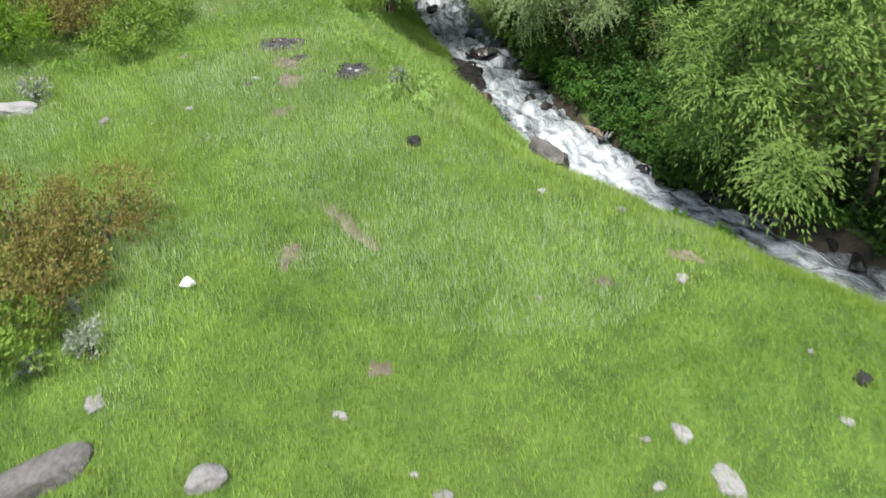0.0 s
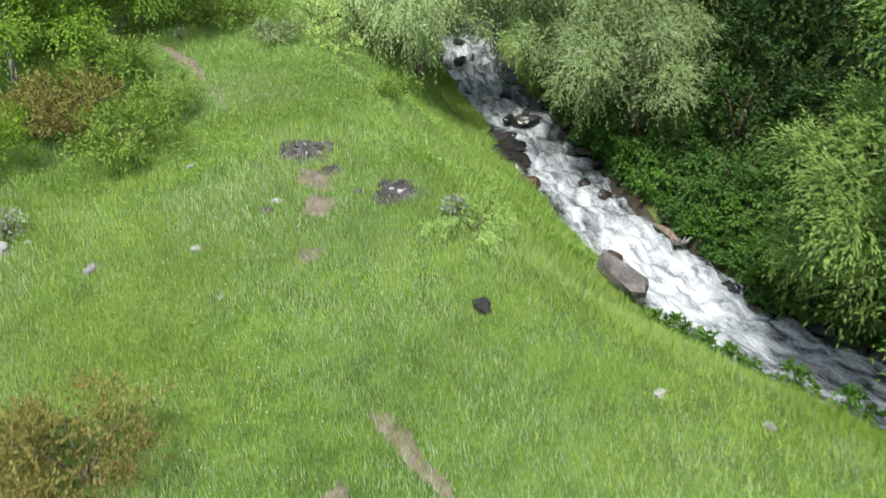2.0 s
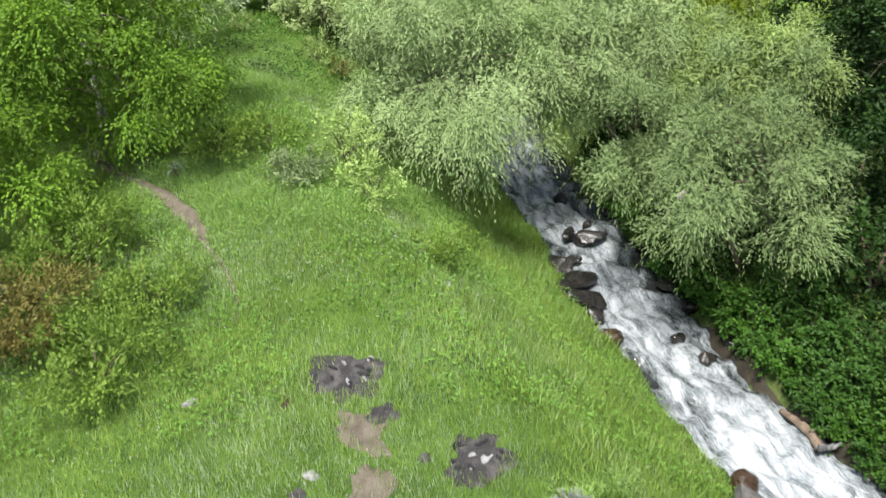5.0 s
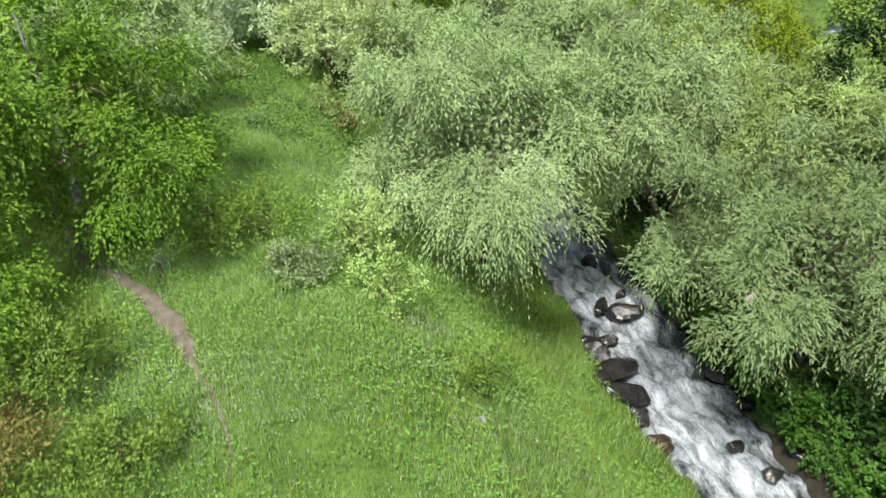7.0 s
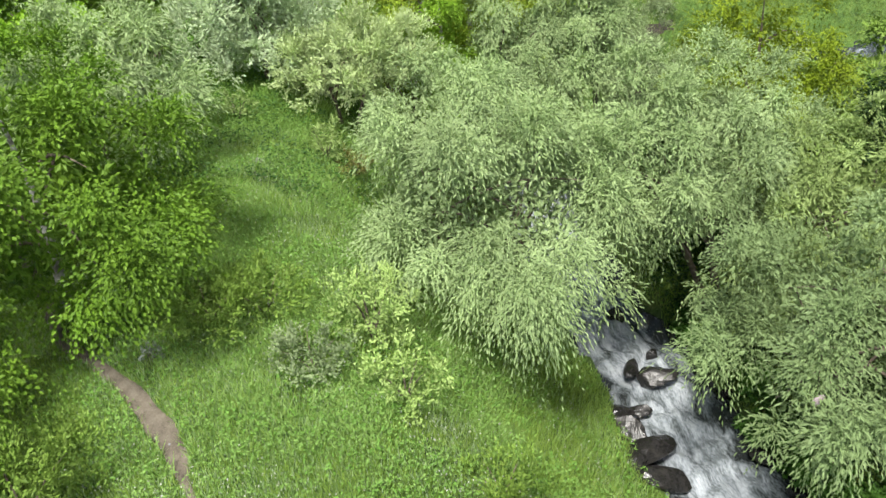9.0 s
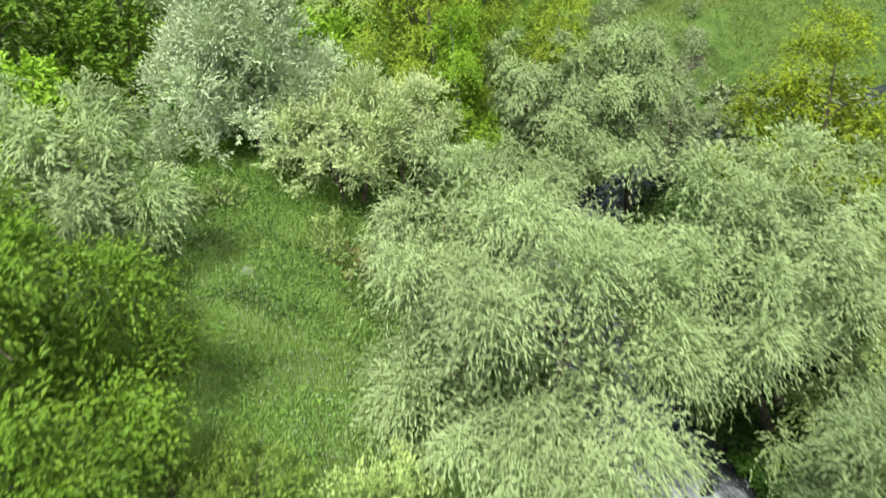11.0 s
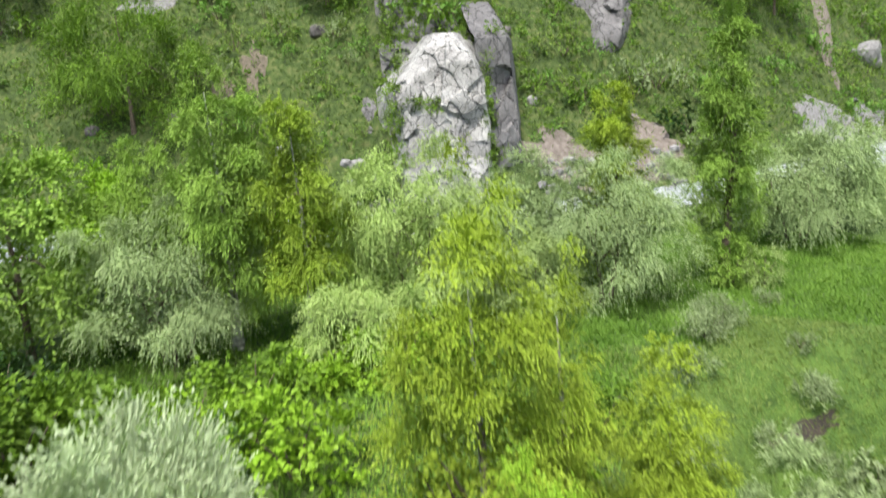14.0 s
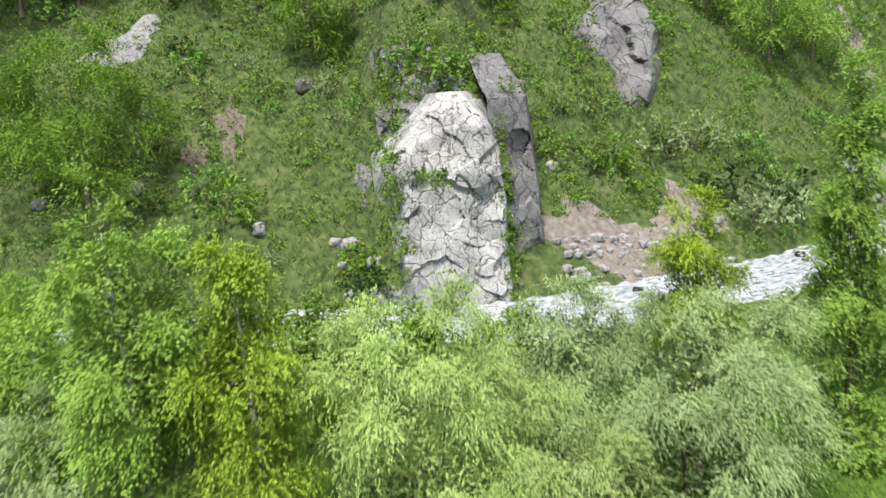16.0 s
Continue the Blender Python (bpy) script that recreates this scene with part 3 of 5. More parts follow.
tree("birch_tree", "birch", 1.5, 37.6, 9.7, 1.6, M_BRIGHT, "slender bright green young birch", low=None, cone=0.35, bark=M_BIRCH_BARK, density=1.2, size=0.8)
tree("birch_tree", "birch", 1.0, 39.4, 13.5, 2.2, M_BIRCH_YELLOW, "tall yellow-green birch with white trunk", low=None, cone=0.3, bark=M_BIRCH_BARK, density=0.9, size=0.8)
tree("birch_tree", "birch", 2.9, 41.0, 12.0, 1.5, M_BIRCH_YELLOW, "slim yellow-green birch beside a taller one", low=None, cone=0.4, bark=M_BIRCH_BARK, density=0.85, size=0.85)
tree("young_birch", "birch", 5.7, 42.2, 8.9, 1.7, M_BIRCH_YELLOW, "yellow-green young birch near the stream", low=None, cone=0.2, bark=M_BIRCH_BARK, density=1.25, size=0.85)
tree("willow_tree", "weep_plume", 3.8, 37.4, 7.9, 1.85, M_WILLOW, "rounded weeping willow over the water", low=3.0, base=(2.6, 38.6), density=1.3, group=WG)
tree("willow_tree", "weep_plume", 6.5, 38.1, 8.6, 1.9, M_WILLOW, "domed weeping willow over the water", low=3.0, base=(7.6, 39.2), density=1.3, group=WG)
tree("elder_tree", "birch", 10.6, 34.2, 8.4, 2.5, M_ELDER, "rounded yellow-green tree beside the stream", low=1.8)
tree("grey_willow", "shrub", 9.3, 40.6, 6.6, 1.4, M_GREY, "greyish bushy willow on the bank", category="tree", density=1.2)
# beyond the stream's bend
tree("willow_tree", "weep_plume", -8.4, 54.9, 11.6, 3.7, M_WILLOW, "big domed grey-green willow in the grove", low=4.2, stems=3, size=1.05, density=0.95)
tree("birch_tree", "birch", -6.2, 55.6, 16.6, 2.5, M_GROVE, "tall soft green birch with white trunk in the grove", low=5.0, cone=0.32, bark=M_BIRCH_BARK, size=1.1, density=1.25)
tree("birch_tree", "birch", -3.3, 55.6, 14.9, 2.3, M_GROVE_YELLOW, "tall yellowish birch in the grove", low=5.0, cone=0.3, bark=M_BIRCH_BARK, size=1.1, density=1.25)
tree("birch_tree", "birch", -10.6, 60.5, 13.8, 2.3, M_GROVE, "lower soft green birch in the grove", low=5.0, cone=0.25, bark=M_BIRCH_BARK, size=1.15, density=0.8)
tree("willow_tree", "weep_plume", 1.4, 57.0, 12.4, 4.0, M_WILLOW_FRESH, "large fresh-green willow in the grove", low=4.0, stems=3, size=1.05, density=0.95)
tree("willow_tree", "weep_plume", 5.0, 54.8, 9.2, 2.4, M_WILLOW_YELLOW, "low dull green willow skirting a larger one", low=4.6, stems=2, size=1.15)
tree("willow_tree", "weep_plume", -1.4, 53.2, 8.5, 2.5, M_WILLOW_FRESH, "low fresh-green willow in front of a larger one", low=4.6, stems=2, size=1.15)
tree("willow_tree", "weep_plume", 9.4, 57.6, 12.0, 3.6, M_WILLOW, "pale willow at the edge of the lawn", low=4.1, stems=2, size=1.05, density=0.95)
tree("willow_tree", "plume", 6.2, 60.6, 11.5, 2.3, M_WILLOW, "pale willow close behind a larger one", low=5.0, stems=2, size=1.2, density=0.85)
tree("poplar_tree", "birch", 10.7, 60.2, 14.3, 1.75, M_BIRCH_YELLOW, "slim bright yellow-green poplar by the river", low=5.0, cone=0.25, density=1.5, size=1.05)
tree("poplar_tree", "birch", 15.7, 59.2, 18.2, 2.1, M_GROVE, "tall narrow yellow-green poplar beside the lawn", low=4.0, cone=0.55, density=1.1, size=1.0)
shrub("undergrowth_bush", "broad", 15.4, 58.0, 1.3, 2.2, M_GROVE, "leafy green bush at the poplar's foot", 0.9, 1.1)
shrub("undergrowth_bush", "plume", 16.6, 57.4, 1.0, 1.9, M_WILLOW_YELLOW, "pale bush at the poplar's foot", 0.8, 1.1)
tree("willow_tree", "plume", 22.6, 64.6, 10.9, 4.2, M_WILLOW, "broad grey-green willow at the lawn's edge", low=4.4, stems=3, size=1.3, density=0.9)
tree("broad_tree", "broad", -13.5, 44.0, 11.6, 3.2, M_BIRCH, "dense green broadleaved tree beyond the meadow", low=4.0, size=1.42)
tree("broad_tree", "broad", -14.2, 56.0, 14.2, 3.2, M_GROVE, "dense green broadleaved tree in the grove", low=4.0, size=1.42)
tree("broad_tree", "broad", -13.8, 64.5, 12.5, 3.3, M_BRIGHT, "fresh green broadleaved tree near the river", low=4.0, size=1.42)
tree("broad_tree", "broad", -2.2, 51.4, 6.6, 1.9, M_BRIGHT, "low bright green bushy tree in the grove", low=4.2, size=1.2)
tree("broad_tree", "broad", -20.6, 94.0, 23.4, 6.6, M_BIRCH, "large spreading green tree on the slope", low=11.0, size=1.5, density=0.6)
tree("broad_tree", "broad", -3.2, 101.0, 31.0, 3.6, M_BIRCH, "round green tree high on the slope", low=20.5, size=1.6, density=0.55)
tree("willow_tree", "plume", 26.5, 67.0, 11.0, 3.6, M_WILLOW, "grey-green willow near the river", low=4.0, stems=2, size=1.5)
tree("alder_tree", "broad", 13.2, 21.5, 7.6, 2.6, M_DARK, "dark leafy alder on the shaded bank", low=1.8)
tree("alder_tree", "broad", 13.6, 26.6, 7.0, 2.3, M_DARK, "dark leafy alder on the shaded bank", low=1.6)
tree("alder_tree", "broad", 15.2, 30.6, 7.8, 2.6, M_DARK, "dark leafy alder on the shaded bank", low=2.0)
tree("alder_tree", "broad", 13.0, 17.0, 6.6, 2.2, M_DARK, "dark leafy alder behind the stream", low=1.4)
for x, y, r in ((-28.7, 107.8, 4.2), (-24.0, 108.5, 3.6), (-14.5, 108.0, 3.6), (-8.6, 108.6, 3.0), (-34, 103, 4.2), (30, 116, 3.8)):
    tree("hillside_tree", "broad", x, y, ground_z(x, y) + 2.0 * r + 1.5, r, M_DARK, "dark green tree high on the hillside", low=ground_z(x, y) + 1.2, size=2.0, density=0.6, group="trees high on the hillside")

for x, y, r in ((40.5, 107.5, 4.4), (48, 112, 4.0), (35.5, 110.5, 3.0), (3.6, 99.5, 2.2), (12.4, 103.5, 2.6)):
    tree("hillside_tree", "broad", x, y, ground_z(x, y) + 1.9 * r + 0.6, r, M_GROVE, "soft green tree high on the hillside", low=ground_z(x, y) + 0.2, size=1.8, density=0.55, group="trees high on the hillside")

# shrubs of the meadow and the banks
shrub("reddish_shrub", "shrub", -3.95, 10.1, 1.15, 1.25, M_RED, "brownish red and green bushy shrub in the grass", 0.7, 0.8)
shrub("reddish_shrub", "shrub", -5.3, 9.9, 1.25, 1.3, M_RED, "brownish red and green bushy shrub in the grass", 0.7, 0.8)
shrub("reddish_shrub", "shrub", -4.6, 8.6, 1.1, 1.15, M_RED, "olive green shrub with reddish tips", 1.1)
shrub("reddish_shrub", "shrub", -4.9, 7.5, 1.0, 0.9, M_SHRUB, "olive green shrub beside reddish ones", 1.1)
for x, y, r, h, m in ((-5.3, 18.4, 1.25, 1.2, M_SHRUB), (-6.9, 19.6, 1.4, 1.5, M_RED), (-4.9, 20.0, 1.0, 1.0, M_SHRUB), (-6.3, 21.6, 1.3, 1.3, M_SHRUB), (-8.6, 18.2, 1.5, 1.6, M_BIRCH)):
    shrub("meadow_shrub", "shrub", x, y, r, h, m, "soft olive green shrub at the meadow's edge", group="shrubs at the meadow's edge")
shrub("pale_shrub", "plume", 1.85, 14.7, 0.85, 0.6, M_GRASS_LONG, "pale feathery shrub on the stream bank", 0.5, 0.7)
shrub("woolly_plant", "shrub", 1.55, 15.0, 0.22, 0.5, M_WHITE_LEAF, "whitish woolly plant among the grass", 1.6, 0.9, category="plant")
for x, y, r in ((-3.55, 7.45, 0.26), (-4.3, 7.2, 0.2), (-6.8, 15.6, 0.3), (-5.07, 24.4, 0.16), (-4.1, 8.3, 0.15)):
    shrub("woolly_plant", "shrub", x, y, r, 2.2 * r, M_WHITE_LEAF, "whitish woolly plant among the grass", 1.6, 0.9, category="plant", group="woolly plants")
for x, y, r, h, m, lab in ((-1.25, 24.9, 0.85, 1.6, M_WILLOW_FRESH, "yellowish leafy shrub in the long grass"), (-0.75, 23.3, 0.7, 1.1, M_WILLOW_FRESH, "yellowish leafy shrub in the long grass"), (-2.3, 23.9, 0.8, 0.8, M_GREY, "greyish low shrub in the long grass"), (-4.2, 25.2, 1.1, 1.0, M_SHRUB, "brownish dry shrub by the path"), (-3.2, 25.4, 0.9, 0.9, M_SHRUB, "olive low shrub by the path"), (-2.2, 32.4, 0.6, 1.1, M_WILLOW_YELLOW, "pale flowering shrub below the willows"), (-1.5, 32.0, 0.5, 0.8, M_RED, "brownish dry shrub below the willows"), (-4.6, 33.8, 0.5, 0.8, M_WILLOW_YELLOW, "pale flowering shrub at the tree's foot"), (0.6, 21.6, 0.8, 0.6, M_SHRUB, "soft olive shrub on the bank")):
    shrub("low_shrub", "shrub", x, y, r, h, m, lab)
# herbs set back from the water get the leaf darkened for shade
for x, y, r, h, m in ((8.0, 20.6, 0.7, 0.9, M_LUSH), (8.7, 19.5, 0.75, 0.9, M_SHADED_HERB), (9.2, 18.3, 0.7, 0.8, M_LUSH), (7.9, 22.1, 0.75, 1.0, M_LUSH), (8.9, 20.9, 0.9, 1.2, M_SHADED_HERB), (9.6, 19.4, 0.9, 1.3, M_SHADED_HERB), (8.8, 22.4, 0.9, 1.3, M_SHADED_HERB), (9.3, 17.2, 0.65, 0.7, M_LUSH), (10.0, 17.9, 0.9, 1.1, M_SHADED_HERB), (9.9, 16.2, 0.6, 0.7, M_SHADED_HERB), (10.6, 16.9, 0.8, 1.0, M_SHADED_HERB), (7.6, 23.6, 0.6, 0.8, M_LUSH), (7.9, 31.5, 0.9, 1.2, M_SHADED_HERB), (8.6, 36.6, 1.0, 1.3, M_SHADED_HERB), (7.2, 35.2, 0.8, 1.0, M_SHADED_HERB), (10.4, 38.2, 1.0, 1.2, M_SHADED_HERB), (6.35, 14.4, 0.45, 0.5, M_LUSH), (7.0, 13.8, 0.5, 0.55, M_LUSH), (7.7, 13.1, 0.5, 0.5, M_LUSH), (8.5, 12.2, 0.5, 0.5, M_LUSH), (5.9, 14.9, 0.4, 0.45, M_LUSH)):
    shrub("bank_herb", "broad", x, y, r, h, m, "lush green broad-leaved herb on the bank, some darkened for shade", 1.2, 0.9, category="plant", group="herbs on the shady bank")
for k in range(52):
    i = int(np.argmin(np.abs(FINE[:, 1] - (10.4 + 0.36 * k)) + 9 * (FINE[:, 1] > 40)))
    d = unit(FINE[i + 1] - FINE[i])
    q = FINE[i] + np.array([d[1], -d[0], 0]) * (1.2 + 0.35 * (FINE[i][1] > 23) + rng.uniform(0, 0.55))
    r = rng.uniform(0.28, 0.5)
    shrub("bank_herb", "broad", q[0], q[1], r, r * rng.uniform(0.9, 1.4), M_LUSH if rng.random() < 0.6 else M_SHADED_HERB, "leafy green herb hanging over the water's edge", 1.3, 0.8, category="plant", group="herbs on the shady bank")
# the shade of the trees behind is put into these near-black leaves
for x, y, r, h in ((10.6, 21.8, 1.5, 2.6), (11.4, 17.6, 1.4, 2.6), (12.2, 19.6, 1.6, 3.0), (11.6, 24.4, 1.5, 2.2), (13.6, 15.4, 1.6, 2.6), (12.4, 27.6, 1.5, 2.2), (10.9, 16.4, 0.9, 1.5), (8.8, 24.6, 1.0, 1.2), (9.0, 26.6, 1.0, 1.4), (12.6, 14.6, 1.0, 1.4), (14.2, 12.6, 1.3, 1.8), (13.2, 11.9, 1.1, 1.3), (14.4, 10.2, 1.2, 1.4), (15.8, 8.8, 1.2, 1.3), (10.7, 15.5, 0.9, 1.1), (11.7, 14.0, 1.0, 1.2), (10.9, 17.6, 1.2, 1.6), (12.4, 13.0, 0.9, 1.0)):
    shrub("bank_thicket", "broad", x, y, r, h, M_DARK, "dark dense leafy thicket behind the stream, tree shade in its colour", 0.7, 1.25, category="shrub", group="thicket behind the stream")
for x, y, r, h, m in ((-9.6, 36.5, 1.9, 2.4, M_BRIGHT), (-11.6, 39.6, 2.1, 3.0, M_BRIGHT), (-8.6, 41.5, 1.7, 2.0, M_BIRCH), (-10.2, 46.0, 2.2, 3.0, M_BIRCH), (-6.2, 45.5, 1.7, 2.0, M_HERB), (-3.0, 45.0, 1.7, 2.2, M_BRIGHT), (-0.6, 41.6, 1.2, 1.6, M_HERB), (-4.6, 49.4, 1.7, 2.2, M_BIRCH), (5.6, 46.8, 1.3, 1.8, M_BIRCH), (0.4, 52.0, 1.6, 2.0, M_BRIGHT), (-12.4, 33.6, 2.0, 2.6, M_BIRCH), (-11.2, 29.0, 1.8, 2.4, M_BIRCH), (-12.5, 50.2, 2.0, 2.6, M_DARK), (12.6, 33.2, 1.5, 1.8, M_SHRUB), (14.6, 36.4, 1.5, 1.6, M_SHRUB), (13.4, 40.2, 1.3, 1.4, M_BIRCH), (16.2, 31.0, 1.6, 1.8, M_SHRUB), (15.2, 26.4, 1.6, 1.8, M_SHRUB), (18.8, 34.6, 1.8, 1.8, M_SHRUB), (19.5, 40.0, 1.6, 1.6, M_SHRUB), (-13, 75.5, 2.0, 3.4, M_SHRUB), (-10.2, 75.6, 1.9, 3.3, M_BIRCH), (-7.6, 75.2, 1.8, 3.2, M_SHRUB), (-5.0, 75.6, 1.8, 3.3, M_BIRCH), (-2.6, 75.2, 1.7, 3.1, M_SHRUB), (-0.4, 75.4, 1.6, 3.0, M_SHRUB), (1.8, 75.4, 1.4, 2.6, M_BIRCH), (-10.5, 48.6, 1.7, 2.0, M_BIRCH), (-8.2, 48.2, 1.5, 1.9, M_BIRCH), (-6.3, 47.8, 1.5, 1.8, M_BRIGHT), (-12.8, 47.5, 1.8, 2.4, M_BIRCH), (-4.4, 46.8, 1.4, 1.7, M_BRIGHT), (-7.6, 45.0, 1.2, 1.4, M_BIRCH), (0.4, 50.4, 1.3, 1.6, M_BIRCH), (2.4, 52.2, 1.3, 1.5, M_BIRCH), (-16, 70, 2.4, 3.0, M_BIRCH), (-11.5, 71, 2.2, 2.6, M_SHRUB), (-7, 70.5, 2.2, 3.0, M_BRIGHT), (-2.5, 71.5, 2.2, 2.6, M_SHRUB), (2.0, 70.0, 2.4, 3.0, M_BIRCH), (6.5, 71.0, 2.2, 2.4, M_SHRUB), (10.5, 69.5, 2.2, 2.6, M_GREY), (15.0, 70.0, 2.3, 2.6, M_SHRUB), (-5.2, 64.5, 2.0, 2.6, M_BIRCH), (-10.5, 66.0, 2.2, 2.6, M_BRIGHT), (-1.0, 64.0, 2.0, 2.4, M_SHRUB), (21.0, 70.0, 2.3, 2.4, M_GREY), (-6.6, 40.8, 1.4, 1.8, M_HERB), (0.2, 39.6, 1.1, 1.5, M_DARK), (2.6, 41.0, 1.1, 1.4, M_DARK), (3.6, 44.8, 1.4, 1.8, M_BRIGHT), (-2.2, 40.6, 1.2, 1.4, M_HERB), (7.4, 42.3, 1.0, 1.2, M_SHRUB), (11.0, 41.5, 1.7, 2.5, M_GREY), (12.9, 42.1, 1.7, 2.4, M_GREY), (14.9, 42.8, 1.6, 2.3, M_GROVE), (17.0, 43.3, 1.6, 2.2, M_GREY), (9.6, 44.6, 0.9, 0.9, M_GREY), (12.0, 45.6, 0.9, 0.8, M_GREY), (14.2, 46.4, 0.9, 0.8, M_GREY), (16.6, 46.9, 1.0, 0.9, M_GREY), (10.6, 45.0, 0.8, 0.8, M_GREY)):
    shrub("undergrowth_bush", "broad", x, y, r, h, m, "leafy green bush between the trees", 0.65, 1.6, group="bushes between the trees")
for x, y, r, h in ((11.3, 52.0, 1.1, 1.2), (12.5, 53.2, 1.0, 1.1), (15.4, 55.0, 0.6, 0.7), (9.4, 49.4, 0.9, 0.9), (11.3, 47.2, 0.8, 0.8), (13.6, 48.6, 0.8, 0.8), (12.6, 47.0, 0.6, 0.6), (14.0, 50.4, 0.5, 0.5), (8.3, 46.4, 0.8, 0.8)):
    shrub("lawn_shrub", "shrub", x, y, r, h, M_GREY, "grey-green shrub on the open lawn", 1.0, 1.15, group="shrubs on the lawn")

# ---------------------------------------------------------------- stones, earth and ash
def stone_mesh(name, mat, seed, detail=3, edge=0.0):
    bm = bmesh.new()
    bmesh.ops.create_icosphere(bm, subdivisions=detail, radius=0.5)
    g = np.random.default_rng(int(seed * 1000))
    planes, away = unit(g.normal(size=(11, 3))), g.uniform(0.55, 0.95, 11)
    for v in bm.verts:
        p = np.array(v.co)
        f = 1 + 0.36 * wave(p[None], 3.4, seed)[0] + 0.14 * wave(p[None], 7.3, seed + 3)[0]
        q = p * f
        if edge >= 0.4:
            q = p * min(1.3, float(np.min(away / np.maximum(planes @ (2 * p), 1e-3)))) * (1 + 0.05 * wave(p[None], 9.0, seed)[0])
        elif edge:
            q = np.sign(q) * np.abs(q / 0.5) ** (1 - edge) * 0.5
        v.co = q
    return from_bm(name, bm, mat, edge < 0.2)


def stone(x, y, sx, sy, sz, mat, label, turn=0.0, sink=0.35, name="stone", z=None, tilt=0.0, group="", edge=0.22):
    ob = new(name, stone_mesh(name, mat, rng.uniform(0, 40), 1 if name == "river_stone" else 2 if name in ("river_stone", "charcoal_piece") or sx < 0.2 else 3, edge))
    ob.matrix_world = pose(x, y, (ground_z(x, y) if z is None else z) + sz * (0.5 - sink), tilt, 0, turn) @ Matrix.Diagonal((sx, sy, sz, 1))
    return tagged(ob, label, "stone", group)


PATCHES = []


def patch(name, x, y, rx, ry, mat, label, turn=0.0, lift=0.025, ragged=0.42, category="bare ground", keep=True):
    """A ragged worn or burnt place that follows the ground."""
    a = radians(turn)
    seed = rng.uniform(0, 30)
    v, f, S, Rn = [], [], 40, 7
    for k in range(Rn + 1):
        for s in range(S):
            g = 2 * np.pi * s / S
            e = 1 + ragged * (wave(np.array([[np.cos(g), np.sin(g), 0.2]]), 2.2, seed)[0] + 0.6 * wave(np.array([[np.cos(g), np.sin(g), 0.7]]), 6.0, seed)[0])
            u, w = rx * e * k / Rn * np.cos(g), ry * e * k / Rn * np.sin(g)
            px, py = x + u * np.cos(a) - w * np.sin(a), y + u * np.sin(a) + w * np.cos(a)
            v.append((px, py, 0))
    v = np.array(v)
    ring = np.repeat(np.arange(Rn + 1), S)
    v[:, 2] = land(v[:, 0], v[:, 1]) + np.where(ring == Rn, -0.03, lift) + 0.012 * wave(v, 9, seed)
    for k in range(Rn):
        for s in range(S):
            f.append((k * S + s, (k + 1) * S + s, (k + 1) * S + (s + 1) % S, k * S + (s + 1) % S))
    if keep:
        PATCHES.append((x, y, rx, ry, a, 0.25 if mat is M_ASH else 0.0 if "trodden" in label else -1.3))
    return tagged(new(name, mesh_quads(name, v, f, mat, True)), label, category, kind="structure")


patch("ash_ground", -1.35, 17.95, 0.72, 0.48, M_ASH, "black ash and charred soil of an old campfire", 10)
patch("ash_ground", 0.5, 16.1, 0.52, 0.42, M_ASH, "black ash and charred soil of a small campfire", 30)
patch("earth_patch", -1.12, 16.8, 0.36, 0.50, M_EARTH, "bare trodden earth beside the campfire", 20)
patch("earth_patch", -1.05, 15.85, 0.32, 0.38, M_EARTH, "bare reddish trodden earth", 0)
patch("earth_patch", -1.15, 14.4, 0.24, 0.18, M_EARTH, "small bare earth patch in grass", 20)
patch("earth_patch", -0.73, 9.4, 0.17, 0.42, M_EARTH, "small bare earth patch in grass", -18)
patch("earth_patch", 0.3, 10.05, 0.19, 0.85, M_EARTH, "long worn earth strip in grass", 30, lift=0.01, ragged=0.6)
patch("earth_patch", 4.35, 7.9, 0.15, 0.16, M_EARTH, "small bare earth patch in grass")
patch("earth_patch", 0.68, 6.6, 0.2, 0.13, M_EARTH, "small bare earth patch in grass")
patch("earth_patch", 5.9, 8.4, 0.28, 0.14, M_EARTH, "small bare earth patch in grass", -30)
patch("earth_patch", 12.6, 47.7, 1.5, 0.35, M_DARK_EARTH, "bare eroded brown earth bank below the lawn", 20, 0.03, 0.6)
patch("ash_ground", -0.26, 16.2, 0.10, 0.07, M_ASH, "small scorched spot in grass")
patch("ash_ground", -0.82, 17.1, 0.24, 0.2, M_ASH, "scorched spot beside the trodden earth", 0, 0.03)
patch("ash_ground", -2.05, 15.9, 0.14, 0.12, M_ASH, "scorched spot beside a white stone")


